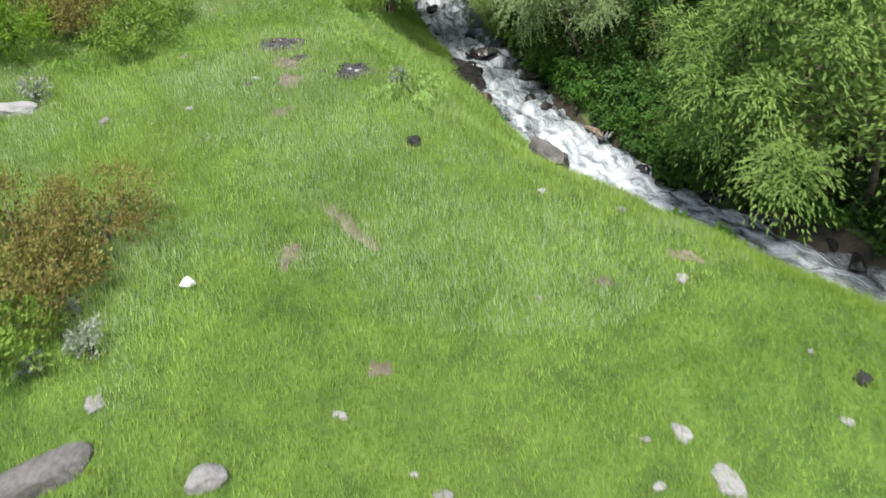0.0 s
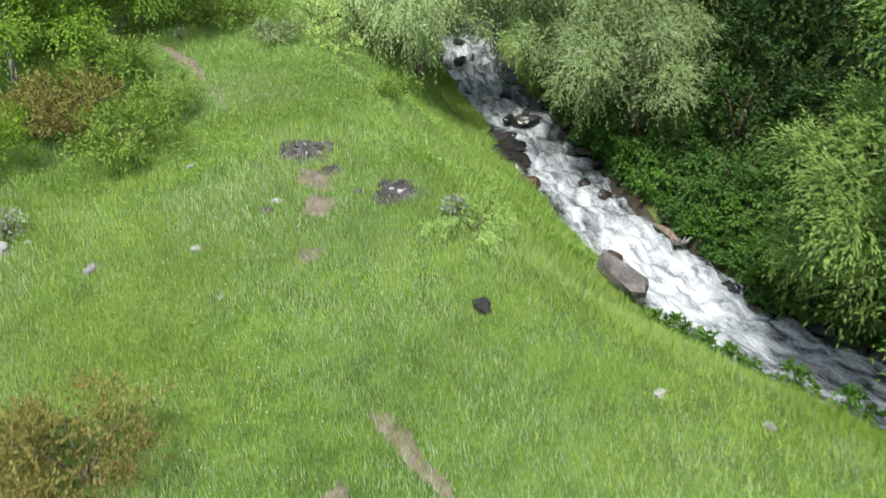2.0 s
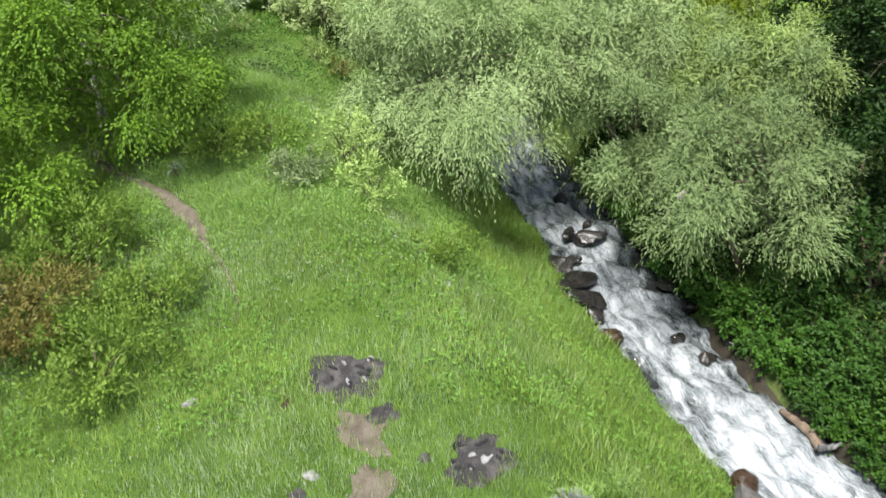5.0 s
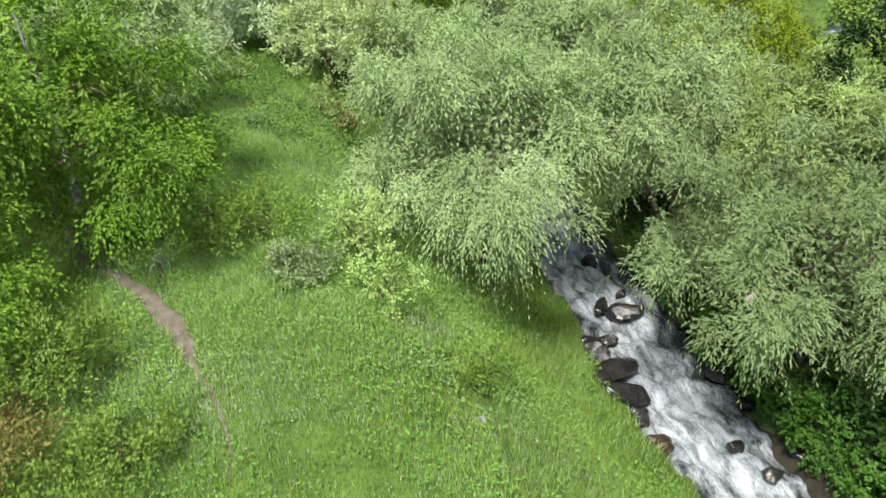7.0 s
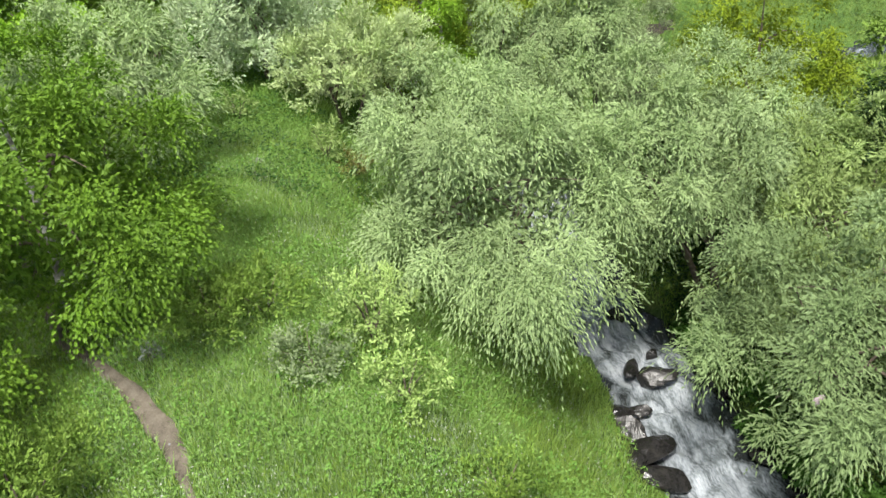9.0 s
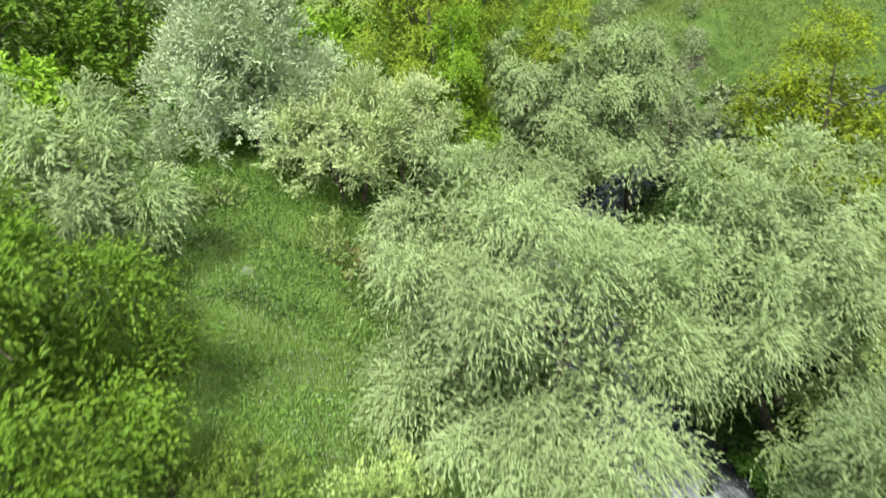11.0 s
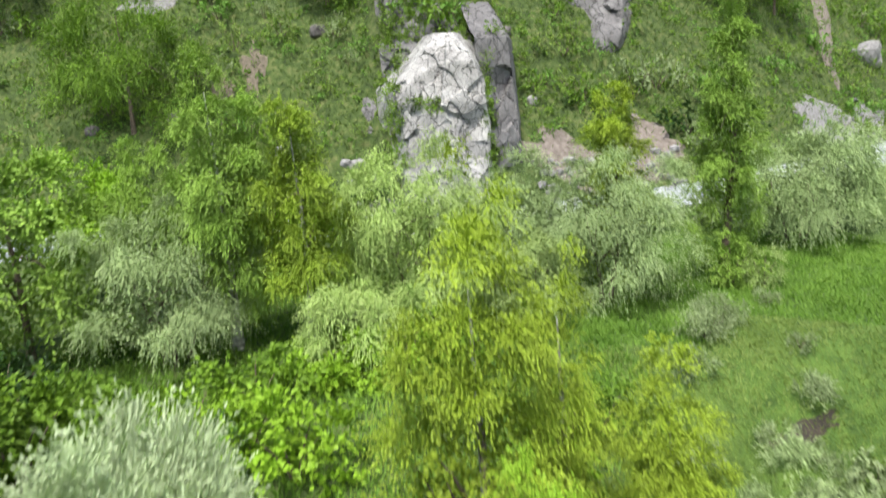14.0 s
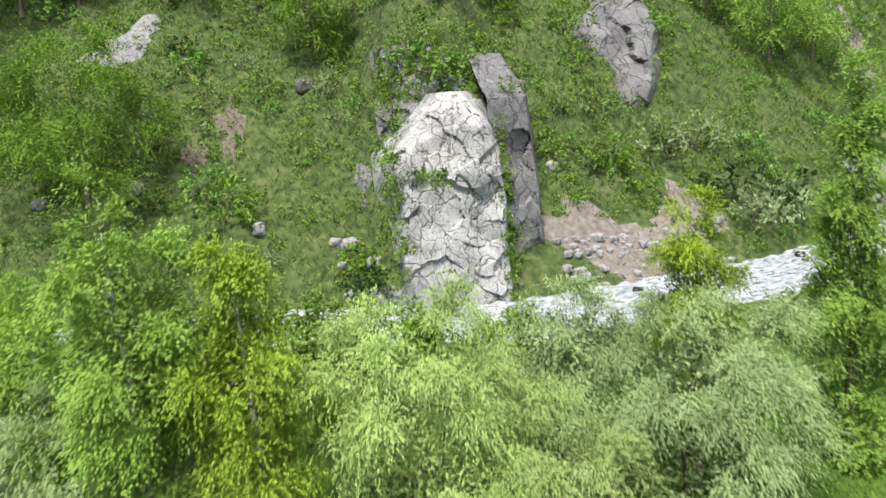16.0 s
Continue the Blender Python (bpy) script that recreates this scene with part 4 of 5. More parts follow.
def trail():
    line = smooth_line(np.array([(-9.2, 29.0, 0), (-7.75, 26.8, 0), (-6.86, 25.3, 0), (-5.9, 24.35, 0), (-5.39, 23.84, 0), (-4.84, 23.13, 0), (-4.41, 22.5, 0), (-4.1, 21.8, 0), (-3.65, 21.0, 0), (-3.45, 20.5, 0), (-3.3, 20.0, 0), (-3.25, 19.4, 0)], float), 7)
    v, f, w = [], [], 7
    for k, p in enumerate(line):
        d = unit(line[min(k + 1, len(line) - 1)] - line[max(k - 1, 0)])
        s = np.array([d[1], -d[0], 0])
        half = np.interp(p[1], [19.4, 20.5, 21.6, 22.8, 24, 29], [0.01, 0.03, 0.06, 0.24, 0.15, 0.18]) * (1 + 0.35 * wave(p[None], 3.0)[0])
        for u in np.linspace(-1, 1, w):
            v.append(p + s * u * half)
        PATCHES.append((p[0], p[1], half, half, 0, 0.1))
    v = np.array(v)
    v[:, 2] = land(v[:, 0], v[:, 1]) + np.where(np.arange(len(v)) % w % (w - 1) == 0, -0.03, 0.02)
    i = (np.arange(len(line) - 1)[:, None] * w + np.arange(w - 1)).ravel()
    tagged(new("footpath", mesh_quads("footpath", v, np.stack([i, i + 1, i + w + 1, i + w], 1), M_EARTH, True)), "narrow trodden earth footpath through grass", "path", kind="structure")


trail()

SG = "stones lying in the meadow"
stone(-3.75, 5.35, 1.35, 0.6, 0.5, M_BOULDER, "large dark grey stone lying in the grass", 25, 0.5, group=SG)
stone(-1.57, 5.1, 0.5, 0.36, 0.3, M_STONE, "grey stone lying in the grass", 5, 0.5, group=SG)
for x, y, w, m in ((-3.27, 6.5, 0.34, M_STONE), (0.1, 5.85, 0.22, M_PALE_STONE), (4.51, 5.0, 0.3, M_PALE_STONE), (4.81, 4.25, 0.46, M_PALE_STONE), (3.97, 4.3, 0.19, M_PALE_STONE), (6.73, 4.9, 0.18, M_PALE_STONE), (5.65, 7.9, 0.27, M_PALE_STONE), (3.94, 10.52, 0.24, M_PALE_STONE), (3.25, 7.7, 0.14, M_STONE), (5.25, 9.8, 0.18, M_STONE), (1.02, 4.85, 0.13, M_PALE_STONE), (1.34, 4.5, 0.28, M_STONE), (4.01, 4.95, 0.14, M_STONE), (6.83, 6.05, 0.14, M_STONE), (-3.81, 17.8, 0.24, M_PALE_STONE), (-3.29, 14.9, 0.22, M_PALE_STONE), (-2.29, 17.55, 0.2, M_WET_BROWN), (-1.88, 16.2, 0.24, M_PALE_STONE), (-5.05, 14.5, 0.32, M_STONE), (-6.4, 15.4, 0.18, M_PALE_STONE), (-2.65, 13.5, 0.15, M_STONE), (0.51, 20.35, 0.26, M_PALE_STONE), (-3.75, 31.0, 0.45, M_STONE), (-4.5, 22.6, 0.12, M_PALE_STONE), (0.62, 16.1, 0.22, M_PALE_STONE), (-0.95, 18.2, 0.16, M_PALE_STONE), (-1.55, 17.7, 0.14, M_STONE)):
    stone(x, y, w, w * rng.uniform(0.6, 0.85), w * 0.5, m, "pale stone lying in the grass" if m is M_PALE_STONE else "small grey-brown stone lying in the grass", rng.uniform(0, 180), 0.62, group=SG)
stone(-7.1, 15.1, 0.9, 0.45, 0.35, M_PALE_STONE, "long pale stone slab in the grass", 8, group=SG)
stone(7.29, 5.5, 0.27, 0.2, 0.12, M_CHAR, "small blackened stone in the grass", 30)
stone(1.69, 12.62, 0.26, 0.38, 0.16, M_CHAR, "burnt black log end in the grass", 20, name="burnt_log")
for k in range(26):
    cx, cy, r = ((-1.35, 18.0, 0.5), (0.45, 16.15, 0.36))[k % 2]
    a, q = rng.uniform(0, 6.3), r * rng.random() ** 0.5
    ob = stone(cx + q * np.cos(a) * 1.1, cy + q * np.sin(a) * 0.7, rng.uniform(0.07, 0.2), 0.06, 0.06, M_CHAR if k % 5 else M_PALE_STONE, "piece of charcoal in the ash" if k % 5 else "small pale stone in the ash", rng.uniform(0, 180), 0.2, "charcoal_piece" if k % 5 else "stone", group="remains of the campfires")


def plastic_bag():
    bm = bmesh.new()
    bmesh.ops.create_icosphere(bm, subdivisions=4, radius=0.5)
    for v in bm.verts:
        p = np.array(v.co)
        v.co = p * (1 + 0.35 * wave(p[None], 4.0, 2)[0] + 0.16 * wave(p[None], 11.0, 5)[0])
    ob = new("plastic_bag", from_bm("plastic_bag", bm, M_WHITE))
    ob.matrix_world = pose(-2.36, 8.8, ground_z(-2.36, 8.8) + 0.07, 0, 0, 30) @ Matrix.Diagonal((0.22, 0.17, 0.15, 1))
    tagged(ob, "crumpled white plastic bag dropped in the grass", "bag")


plastic_bag()
ob = new("cloth_rag", stone_mesh("cloth_rag", M_CLOTH, 4.0, 3))
ob.matrix_world = pose(5.85, 22.1, 3.55, 10, 20, 0) @ Matrix.Diagonal((0.13, 0.09, 0.24, 1))
tagged(ob, "faded pink cloth caught in the willow", "cloth")

# stones of the stream
def bed(x, y):
    return float(to_stream(np.array([x]), np.array([y]))[1][0])


stone(5.65, 16.5, 0.8, 2.1, 1.1, M_BOULDER, "big long dark grey boulder beside the stream", 12, 0.2, "boulder", edge=0.42)
stone(5.75, 17.8, 0.5, 0.5, 0.6, M_WET_BROWN, "wet reddish-brown rock at the stream's edge", 10, 0.2, "rock")
stone(6.6, 15.0, 0.6, 0.7, 0.5, M_BOULDER, "grey rock at the water's edge", 40, 0.3, "rock", bed(6.6, 15.0))
stone(4.75, 22.7, 0.6, 0.5, 0.5, M_WET_BROWN, "wet brown rock at the water's edge", 0, 0.35, "rock", bed(4.75, 22.7))
RG = "dark rocks in the stream"
for x, y, w in ((5.4, 27.4, 0.85), (5.0, 27.8, 0.5), (4.1, 24.6, 0.5), (4.45, 25.4, 0.5), (4.2, 26.3, 0.5), (3.9, 25.4, 0.6), (5.75, 28.3, 0.35), (4.35, 25.0, 1.0), (4.5, 24.3, 0.8), (4.3, 25.8, 0.9), (4.6, 23.6, 0.5), (4.75, 26.4, 0.4), (6.35, 22.4, 0.4), (6.7, 21.6, 0.45), (5.3, 30.0, 0.5), (7.6, 22.2, 0.4), (7.75, 20.9, 0.45), (6.9, 24.6, 0.4), (8.9, 18.1, 0.5), (9.2, 17.0, 0.6), (9.9, 15.8, 0.55), (10.9, 14.6, 0.6), (11.9, 13.4, 0.6), (4.3, 36.4, 0.5), (5.8, 37.6, 0.4), (4.1, 34.2, 0.5), (7.0, 26.6, 0.4), (6.6, 29.0, 0.45), (11.7, 11.6, 0.5), (12.6, 11.0, 0.6)):
    stone(x, y, w * 1.25, w * rng.uniform(0.7, 1.1), w * 0.8, M_WET, "wet black rock washed by the stream", rng.uniform(0, 180), 0.2, "rock", bed(x, y), group=RG, edge=0.42)
for k in range(30):
    y = 10.5 + 0.45 * k + rng.uniform(-0.3, 0.3)
    i = int(np.argmin(np.abs(FINE[:, 1] - y) + 9 * (FINE[:, 1] > 40)))
    d = unit(FINE[i + 1] - FINE[i])
    w = rng.uniform(0.25, 0.65)
    q = FINE[i] + np.array([d[1], -d[0], 0]) * (rng.uniform(1.25, 1.6) - 0.32 * min(max((19 - y) / 2, 0), 1))
    stone(q[0], q[1], w * rng.uniform(0.4, 0.6), w, w * 0.6, M_WET_BROWN if rng.random() < 0.12 else M_WET, "wet brown rock in the undercut bank", rng.uniform(0, 60), 0.2, "rock", q[2], group="rocks of the undercut bank", edge=0.4)
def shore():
    """Dark earth of the undercut shore beyond the water."""
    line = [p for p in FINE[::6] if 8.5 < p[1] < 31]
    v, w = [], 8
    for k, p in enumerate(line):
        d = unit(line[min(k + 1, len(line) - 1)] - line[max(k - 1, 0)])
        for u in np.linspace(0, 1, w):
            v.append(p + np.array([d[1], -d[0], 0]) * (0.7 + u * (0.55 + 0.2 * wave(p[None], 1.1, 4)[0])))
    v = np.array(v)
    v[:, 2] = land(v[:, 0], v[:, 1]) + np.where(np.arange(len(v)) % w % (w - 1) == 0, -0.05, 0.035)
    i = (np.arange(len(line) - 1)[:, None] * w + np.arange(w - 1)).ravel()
    tagged(new("shore_earth", mesh_quads("shore_earth", v, np.stack([i, i + 1, i + w + 1, i + w], 1), M_DARK_EARTH, True)), "dark earth of the undercut stream shore", "bare ground", kind="structure")


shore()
root = new("driftwood")
root.location = (7.7, 19.0, bed(7.7, 19.0) + 0.15)
tagged(root, "weathered driftwood log at the stream's edge", "wood")
v, f = tube([(0, -0.5, 0), (0.02, -0.1, 0.05), (-0.05, 0.3, 0.03), (-0.15, 0.75, -0.05)], [0.10, 0.11, 0.09, 0.05], 9)
part("log", mesh_quads("log", v, f, M_WOOD, True), root)
for a in range(4):
    v, f = tube([(0, -0.45, 0.02), (0.1 * a - 0.1, -0.6, 0.12), (0.16 * a - 0.2, -0.66, 0.3)], [0.07, 0.05, 0.015], 6)
    part("root", mesh_quads("root", v, f, M_PALE_STONE, True), root)

# ---------------------------------------------------------------- the cliff and the far slope
def rock_face(name, x0, x1, z0, z1, front, mat, cell, depth, seed, parent, label, nx=120, nz=170):
    """A cracked face of rock: blocks set at uneven depths and tilts, with recessed joints."""
    g = np.random.default_rng(seed)
    X, Z = np.meshgrid(np.linspace(x0, x1, nx), np.linspace(z0, z1, nz))
    X, Z = X.ravel(), Z.ravel()
    k = int((x1 - x0) * (z1 - z0) / cell ** 2) + 8
    c = np.stack([g.uniform(x0 - 1, x1 + 1, k), g.uniform(z0 - 1, z1 + 1, k)], 1)
    off, ta, tb = g.normal(size=k) * depth, g.normal(size=k) * 0.10, g.normal(size=k) * 0.09
    wx, wz = X + 0.25 * np.sin(1.9 * Z + seed) + 0.1 * np.sin(5 * Z), Z + 0.2 * np.sin(2.3 * X) + 0.3 * (X - x0) * 0.4
    c[:, 1] += 0.12 * (c[:, 0] - x0)
    d = (wx[:, None] - c[:, 0]) ** 2 + 0.75 * (wz[:, None] - c[:, 1]) ** 2
    near = np.argsort(d, 1)[:, :2]
    a, b = near[:, 0], near[:, 1]
    d1, d2 = np.sqrt(d[np.arange(len(X)), a]), np.sqrt(d[np.arange(len(X)), b])
    joint = np.clip((d2 - d1) / (0.03 * cell), 0, 1)
    Y = front(X, Z) + off[a] + ta[a] * (wx - c[a, 0]) + tb[a] * (wz - c[a, 1]) + (1 - joint) * 0.11
    Y += 0.05 * wave(np.stack([X, Z, Y], 1), 2.2, seed)
    i = (np.arange(nz - 1)[:, None] * nx + np.arange(nx - 1)).ravel()
    me = mesh_quads(name, np.stack([X, Y, Z], 1), np.stack([i, i + 1, i + nx + 1, i + nx], 1), mat)
    return part(name, me, parent, label)


cliff = tagged(new("rock_cliff"), "tall pale cracked rock buttress above the river", "cliff")
cliff.location = (6.5, 83.5, 4.0)


def local(fn):
    return lambda X, Z: fn(X + 6.5, Z + 4.0) - 83.5


def front_main(X, Z):
    w = wave(np.stack([X, Z, 0 * X], 1), 0.55, 3)
    top = np.clip(Z - 15.9 + 0.12 * (X - 6.6) ** 2 * (X < 6.6), 0, 9)
    left = 2.45 - 0.06 * (Z - 4) + 0.95 * np.clip(Z - 14.0, 0, 9) + 0.3 * w
    right = 8.9 - 0.45 * np.clip(Z - 14, 0, 9) + 0.2 * w
    side = np.clip(left - X, 0, 9) * 4.0 + np.clip(X - right, 0, 9) * 2.5
    block = (X > 5.3 + 0.2 * (Z - 13)) * (Z > 12.3 + 0.35 * np.sin(1.6 * X)) * (Z < 17.5)
    ledge = 0.12 * np.exp(-((Z - 12.6 - 0.15 * (X - 4)) / 0.45) ** 2) * (X < 5.6)
    return 82.7 + 0.16 * (Z - 4.5) + 0.035 * (X - 5.5) ** 2 + 0.9 * top ** 1.3 + side + 0.12 * w - 0.4 * block + ledge


def front_side(X, Z):
    w = wave(np.stack([X, Z, 0 * X], 1), 0.5, 8)
    return 83.9 + 0.3 * w + 0.2 * (Z - 4.5) + 0.55 * (X - 9.6) + np.clip(Z - 17.6, 0, 9) * 2.0 + np.clip(X - 11.7 - 0.06 * (12 - Z), 0, 9) * 3.5


def front_upper(X, Z):
    w = wave(np.stack([X, Z, 0 * X], 1), 0.6, 5)
    out = foot(X) + (Z - 4.0) / 1.08 - 5.0 * np.exp(-(((X - 5.6) / 4.4) ** 4)) - 0.5 + 1.1 * w
    return np.maximum(out, 84.2)


rock_face("front_face", 0.6 - 6.5, 10.4 - 6.5, 3.3 - 4, 18.2 - 4, local(front_main), M_CLIFF, 1.35, 0.10, 3, cliff, "pale grey fractured front of the buttress", 110, 170)
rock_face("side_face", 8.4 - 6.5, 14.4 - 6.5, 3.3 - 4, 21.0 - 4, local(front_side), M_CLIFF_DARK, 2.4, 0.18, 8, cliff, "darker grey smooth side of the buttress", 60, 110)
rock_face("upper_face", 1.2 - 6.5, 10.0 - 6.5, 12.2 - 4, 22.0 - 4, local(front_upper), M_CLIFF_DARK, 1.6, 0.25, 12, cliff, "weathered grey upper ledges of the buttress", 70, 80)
crag = tagged(new("rock_crag"), "dark streaked rock crag on the hillside", "cliff")
crag.location = (23.2, 99.0, 17.0)
crag.scale = (1.5, 1.1, 1.2)
rock_face("crag_face", -4.2, 4.4, -1.0, 9, lambda X, Z: -0.6 + 0.62 * Z + 0.5 * np.clip(Z - 4.5, 0, 9) + 0.09 * X ** 2 + np.clip(-X - 1.0 - 0.25 * Z, 0, 9) * 1.5 + np.clip(X - 0.6 - 0.3 * Z, 0, 9) * 1.5 + 0.8 * wave(np.stack([X, Z, 0 * X], 1), 0.6, 2), M_CLIFF_DARK, 2.4, 0.3, 21, crag, "", 60, 70)
knob = tagged(new("rock_crag"), "small grey rock outcrop beside the buttress", "cliff")
knob.location = (0.2, 90.2, 10.2)
rock_face("crag_face", -1.0, 1.3, -1.0, 4.5, lambda X, Z: 0.55 * Z + 0.8 * X ** 2 + 0.9 * np.clip(Z - 2.2, 0, 9) + 0.3 * wave(np.stack([X, Z, 0 * X], 1), 1.2, 7), M_CLIFF_DARK, 1.0, 0.12, 31, knob, "", 40, 60)

patch("scree_slope", 18.6, 87.4, 6.0, 2.5, M_SCREE, "bare pinkish scree and earth bank above the river", 8, 0.12, category="scree")
patch("scree_slope", 24.5, 90.2, 3.0, 2.2, M_SCREE, "bare pinkish scree and earth bank above the river", 20, 0.12, category="scree")
patch("scree_slope", 1.6, 84.9, 2.6, 0.6, M_STONE, "stony scree at the cliff's foot", 170, 0.12, category="scree")
patch("scree_slope", -19.8, 104.4, 3.2, 1.1, M_STONE, "grey scree patch on the hillside", 20, 0.14, category="scree")
patch("earth_slide", -10.2, 97.3, 0.8, 1.7, M_EARTH, "bare earth slide on the hillside", 12, 0.1, 0.9)
patch("earth_slide", -12.9, 95.6, 0.7, 1.8, M_EARTH, "bare earth slide on the hillside", -10, 0.1, 0.9)
patch("earth_slide", 56.5, 116.0, 1.2, 9.0, M_SCREE, "long narrow gully of earth on the hillside", -24, 0.2)
patch("scree_slope", 52.0, 103.0, 8.0, 2.4, M_STONE, "stony scree beside the river", 32, 0.16, category="scree")
HG = "boulders on the far slope"
for x, y, w, m in ((-4.2, 98.8, 1.5, M_BOULDER), (-7.9, 90.7, 1.2, M_PALE_STONE), (-17.1, 94.6, 1.5, M_BOULDER), (-24.0, 94.0, 1.2, M_BOULDER), (-1.4, 88.7, 1.3, M_PALE_STONE), (-2.4, 88.9, 0.9, M_PALE_STONE), (-2.0, 87.6, 0.8, M_PALE_STONE), (0.2, 86.8, 1.1, M_PALE_STONE), (12.6, 96.0, 1.6, M_BOULDER), (60.9, 113.6, 4.0, M_STONE), (14.2, 91.6, 1.0, M_PALE_STONE), (10.4, 96.5, 1.6, M_BOULDER)):
    stone(x, y, w, w * 0.8, w * 0.8, m, "pale boulder resting on the far slope" if m is M_PALE_STONE else "grey boulder resting on the far slope", rng.uniform(0, 180), 0.4, "boulder", group=HG)
for k in range(215):
    if k < 155:
        x, y = rng.uniform(12.8, 26.5), 0
        y = foot(x) + rng.uniform(-0.6, 3.2)
    elif k < 187:
        x = rng.uniform(-4, 6)
        y = foot(x) + rng.uniform(-0.8, 1.2)
    else:
        x = rng.uniform(42, 60)
        y = foot(x) + rng.uniform(-1, 5)
    w = 0.25 + 0.85 * rng.random() ** 2
    stone(x, y, w, w * rng.uniform(0.6, 0.9), w * 0.65, M_PALE_STONE if rng.random() < 0.6 else M_STONE, "pale stone lying on the scree", rng.uniform(0, 180), 0.3, "river_stone", group="stones on the scree")
for k in range(12):
    x = rng.uniform(8, 45)
    y = foot(x) - rng.uniform(0.8, 7)
    w = rng.uniform(0.4, 0.9)
    stone(x, y, w, w * 0.8, w * 0.6, M_WET, "dark wet rock in the river", rng.uniform(0, 180), 0.35, "rock", RIVER_Z, group="rocks in the river")

# bushes of the far slope: a few kinds, repeated at many places
KINDS = []  # olive, green, grey, dark, lush
for m, style, lab in ((M_SHRUB, "shrub", "olive green bush on the far slope"), (M_BIRCH, "broad", "green leafy bush on the far slope"), (M_GREY, "shrub", "grey-green bush on the far slope"), (M_DARK, "broad", "dark green bush on the far slope"), (M_HERB, "broad", "lush green bush on the far slope")):
    KINDS.append(shrub("slope_bush", style, -40 - 3 * len(KINDS), 92, 1.5, 1.7, m, lab, 0.30, 2.3, group="bushes on the far slope"))


def slope_bush(kind, x, y, s):
    o = copy_thing(KINDS[kind], pose(x, y, ground_z(x, y) - 0.25 * s, 0, 0, rng.uniform(0, 360)))
    o.scale = (s, s, s * rng.uniform(0.85, 1.2))


for kind, x, y, s in ((1, 18.6, 99.6, 1.2), (0, 19.6, 97.8, 1.1), (1, 25.6, 100.0, 1.3), (0, 26.2, 102.6, 1.4), (4, 21.0, 97.2, 0.9), (1, 18.9, 102.5, 1.3), (0, -0.8, 90.4, 0.8), (1, 1.6, 91.0, 0.8), (0, 1.8, 88.2, 0.8), (2, -15.6, 97.4, 2.0), (2, 24.6, 94.6, 2.2), (2, 27.0, 95.2, 1.9), (2, 31.2, 90.6, 2.3), (2, 29.2, 90.0, 1.6), (3, 28.5, 91.5, 1.8), (1, -10.4, 91.2, 1.7), (1, -0.4, 86.9, 1.1), (0, -12.0, 99.0, 1.4), (0, -7.5, 98.8, 1.5), (2, -2.6, 98.0, 1.2), (1, 8.0, 97.5, 1.6), (0, 10.5, 97.6, 1.5), (1, 11.4, 90.6, 0.9), (0, 10.4, 86.0, 0.9), (1, 12.5, 102.0, 1.4), (3, 34.5, 93.5, 2.0), (0, 4.5, 95.0, 1.1), (0, 2.6, 93.4, 1.0)):
    slope_bush(kind, x, y, s)
for kind, x, z, s in ((0, 3.6, 15.6, 0.7), (1, 6.0, 16.9, 0.9), (0, 7.6, 17.2, 1.0), (0, 4.6, 18.0, 1.0), (1, 5.6, 19.4, 1.3), (0, 7.2, 19.8, 1.3), (0, 3.2, 19.6, 1.1), (1, 8.6, 18.8, 1.0), (0, 9.2, 20.6, 1.3), (2, 4.2, 21.4, 1.3), (0, 6.4, 21.6, 1.4), (0, 2.4, 17.2, 0.9), (0, 2.2, 13.0, 0.6), (0, 8.2, 15.9, 0.5)):
    o = copy_thing(KINDS[kind], pose(x, float(front_upper(np.array([x]), np.array([z]))[0]) + 0.2, z - 0.5 * s, 0, 0, rng.uniform(0, 360)))
    o.scale = (s, s, s)
for kind, x, z, s in ((0, 3.6, 13.0, 0.35), (0, 1.6, 7.0, 0.6), (1, 1.4, 9.2, 0.7), (0, 1.3, 11.2, 0.6), (4, 1.2, 5.6, 0.6), (0, 9.2, 11.4, 0.5), (0, 9.6, 8.2, 0.8), (0, 9.7, 7.0, 0.6), (0, 9.3, 16.0, 0.6), (1, 10.4, 18.0, 0.7)):
    o = copy_thing(KINDS[kind], pose(x, float(min(front_main(np.array([x]), np.array([z]))[0], front_side(np.array([x]), np.array([z]))[0])) + 0.1, z - 0.4 * s, 0, 0, rng.uniform(0, 360)))
    o.scale = (s, s, s)
count = 0
while count < 300:
    x, r = rng.uniform(-42, 72), rng.uniform(0.8, 44) 
    y = foot(x) + r
    if (3 < x < 13 and r < 9) or (12.5 < x < 28 and r < 4.2) or (19 < x < 29 and 9 < r < 16) or (-14 < x < -8 and 9 < r < 14) or (-24 < x < -16 and 15 < r < 20):
        continue
    if wave(np.array([[x, y]]), 0.25, 6)[0] + rng.uniform(-0.5, 0.5) < -0.25:
        continue
    slope_bush(int(rng.choice(5, p=(0.34, 0.24, 0.10, 0.08, 0.24))), x, y, rng.uniform(0.55, 1.5) * (1.3 if r > 18 else 1))
    count += 1

# ---------------------------------------------------------------- grass and herbs
def scatter(n, x0, x1, y0, y1):
    p = np.stack([rng.uniform(x0, x1, n), rng.uniform(y0, y1, n)], 1)
    keep = np.ones(n, bool)
    for px, py, rx, ry, a, thick in PATCHES:
        u, w = p[:, 0] - px, p[:, 1] - py
        q, t = u * np.cos(a) + w * np.sin(a), -u * np.sin(a) + w * np.cos(a)
        keep &= (q / (rx * 1.02)) ** 2 + (t / (ry * 1.02)) ** 2 > rng.uniform(thick, 1.15, n)
    p = p[keep]
    s, level = to_stream(p[:, 0], p[:, 1])
    far = np.abs(s) > 1.45 + 0.2 * wave(p, 2.0)
    return p[far], s[far]


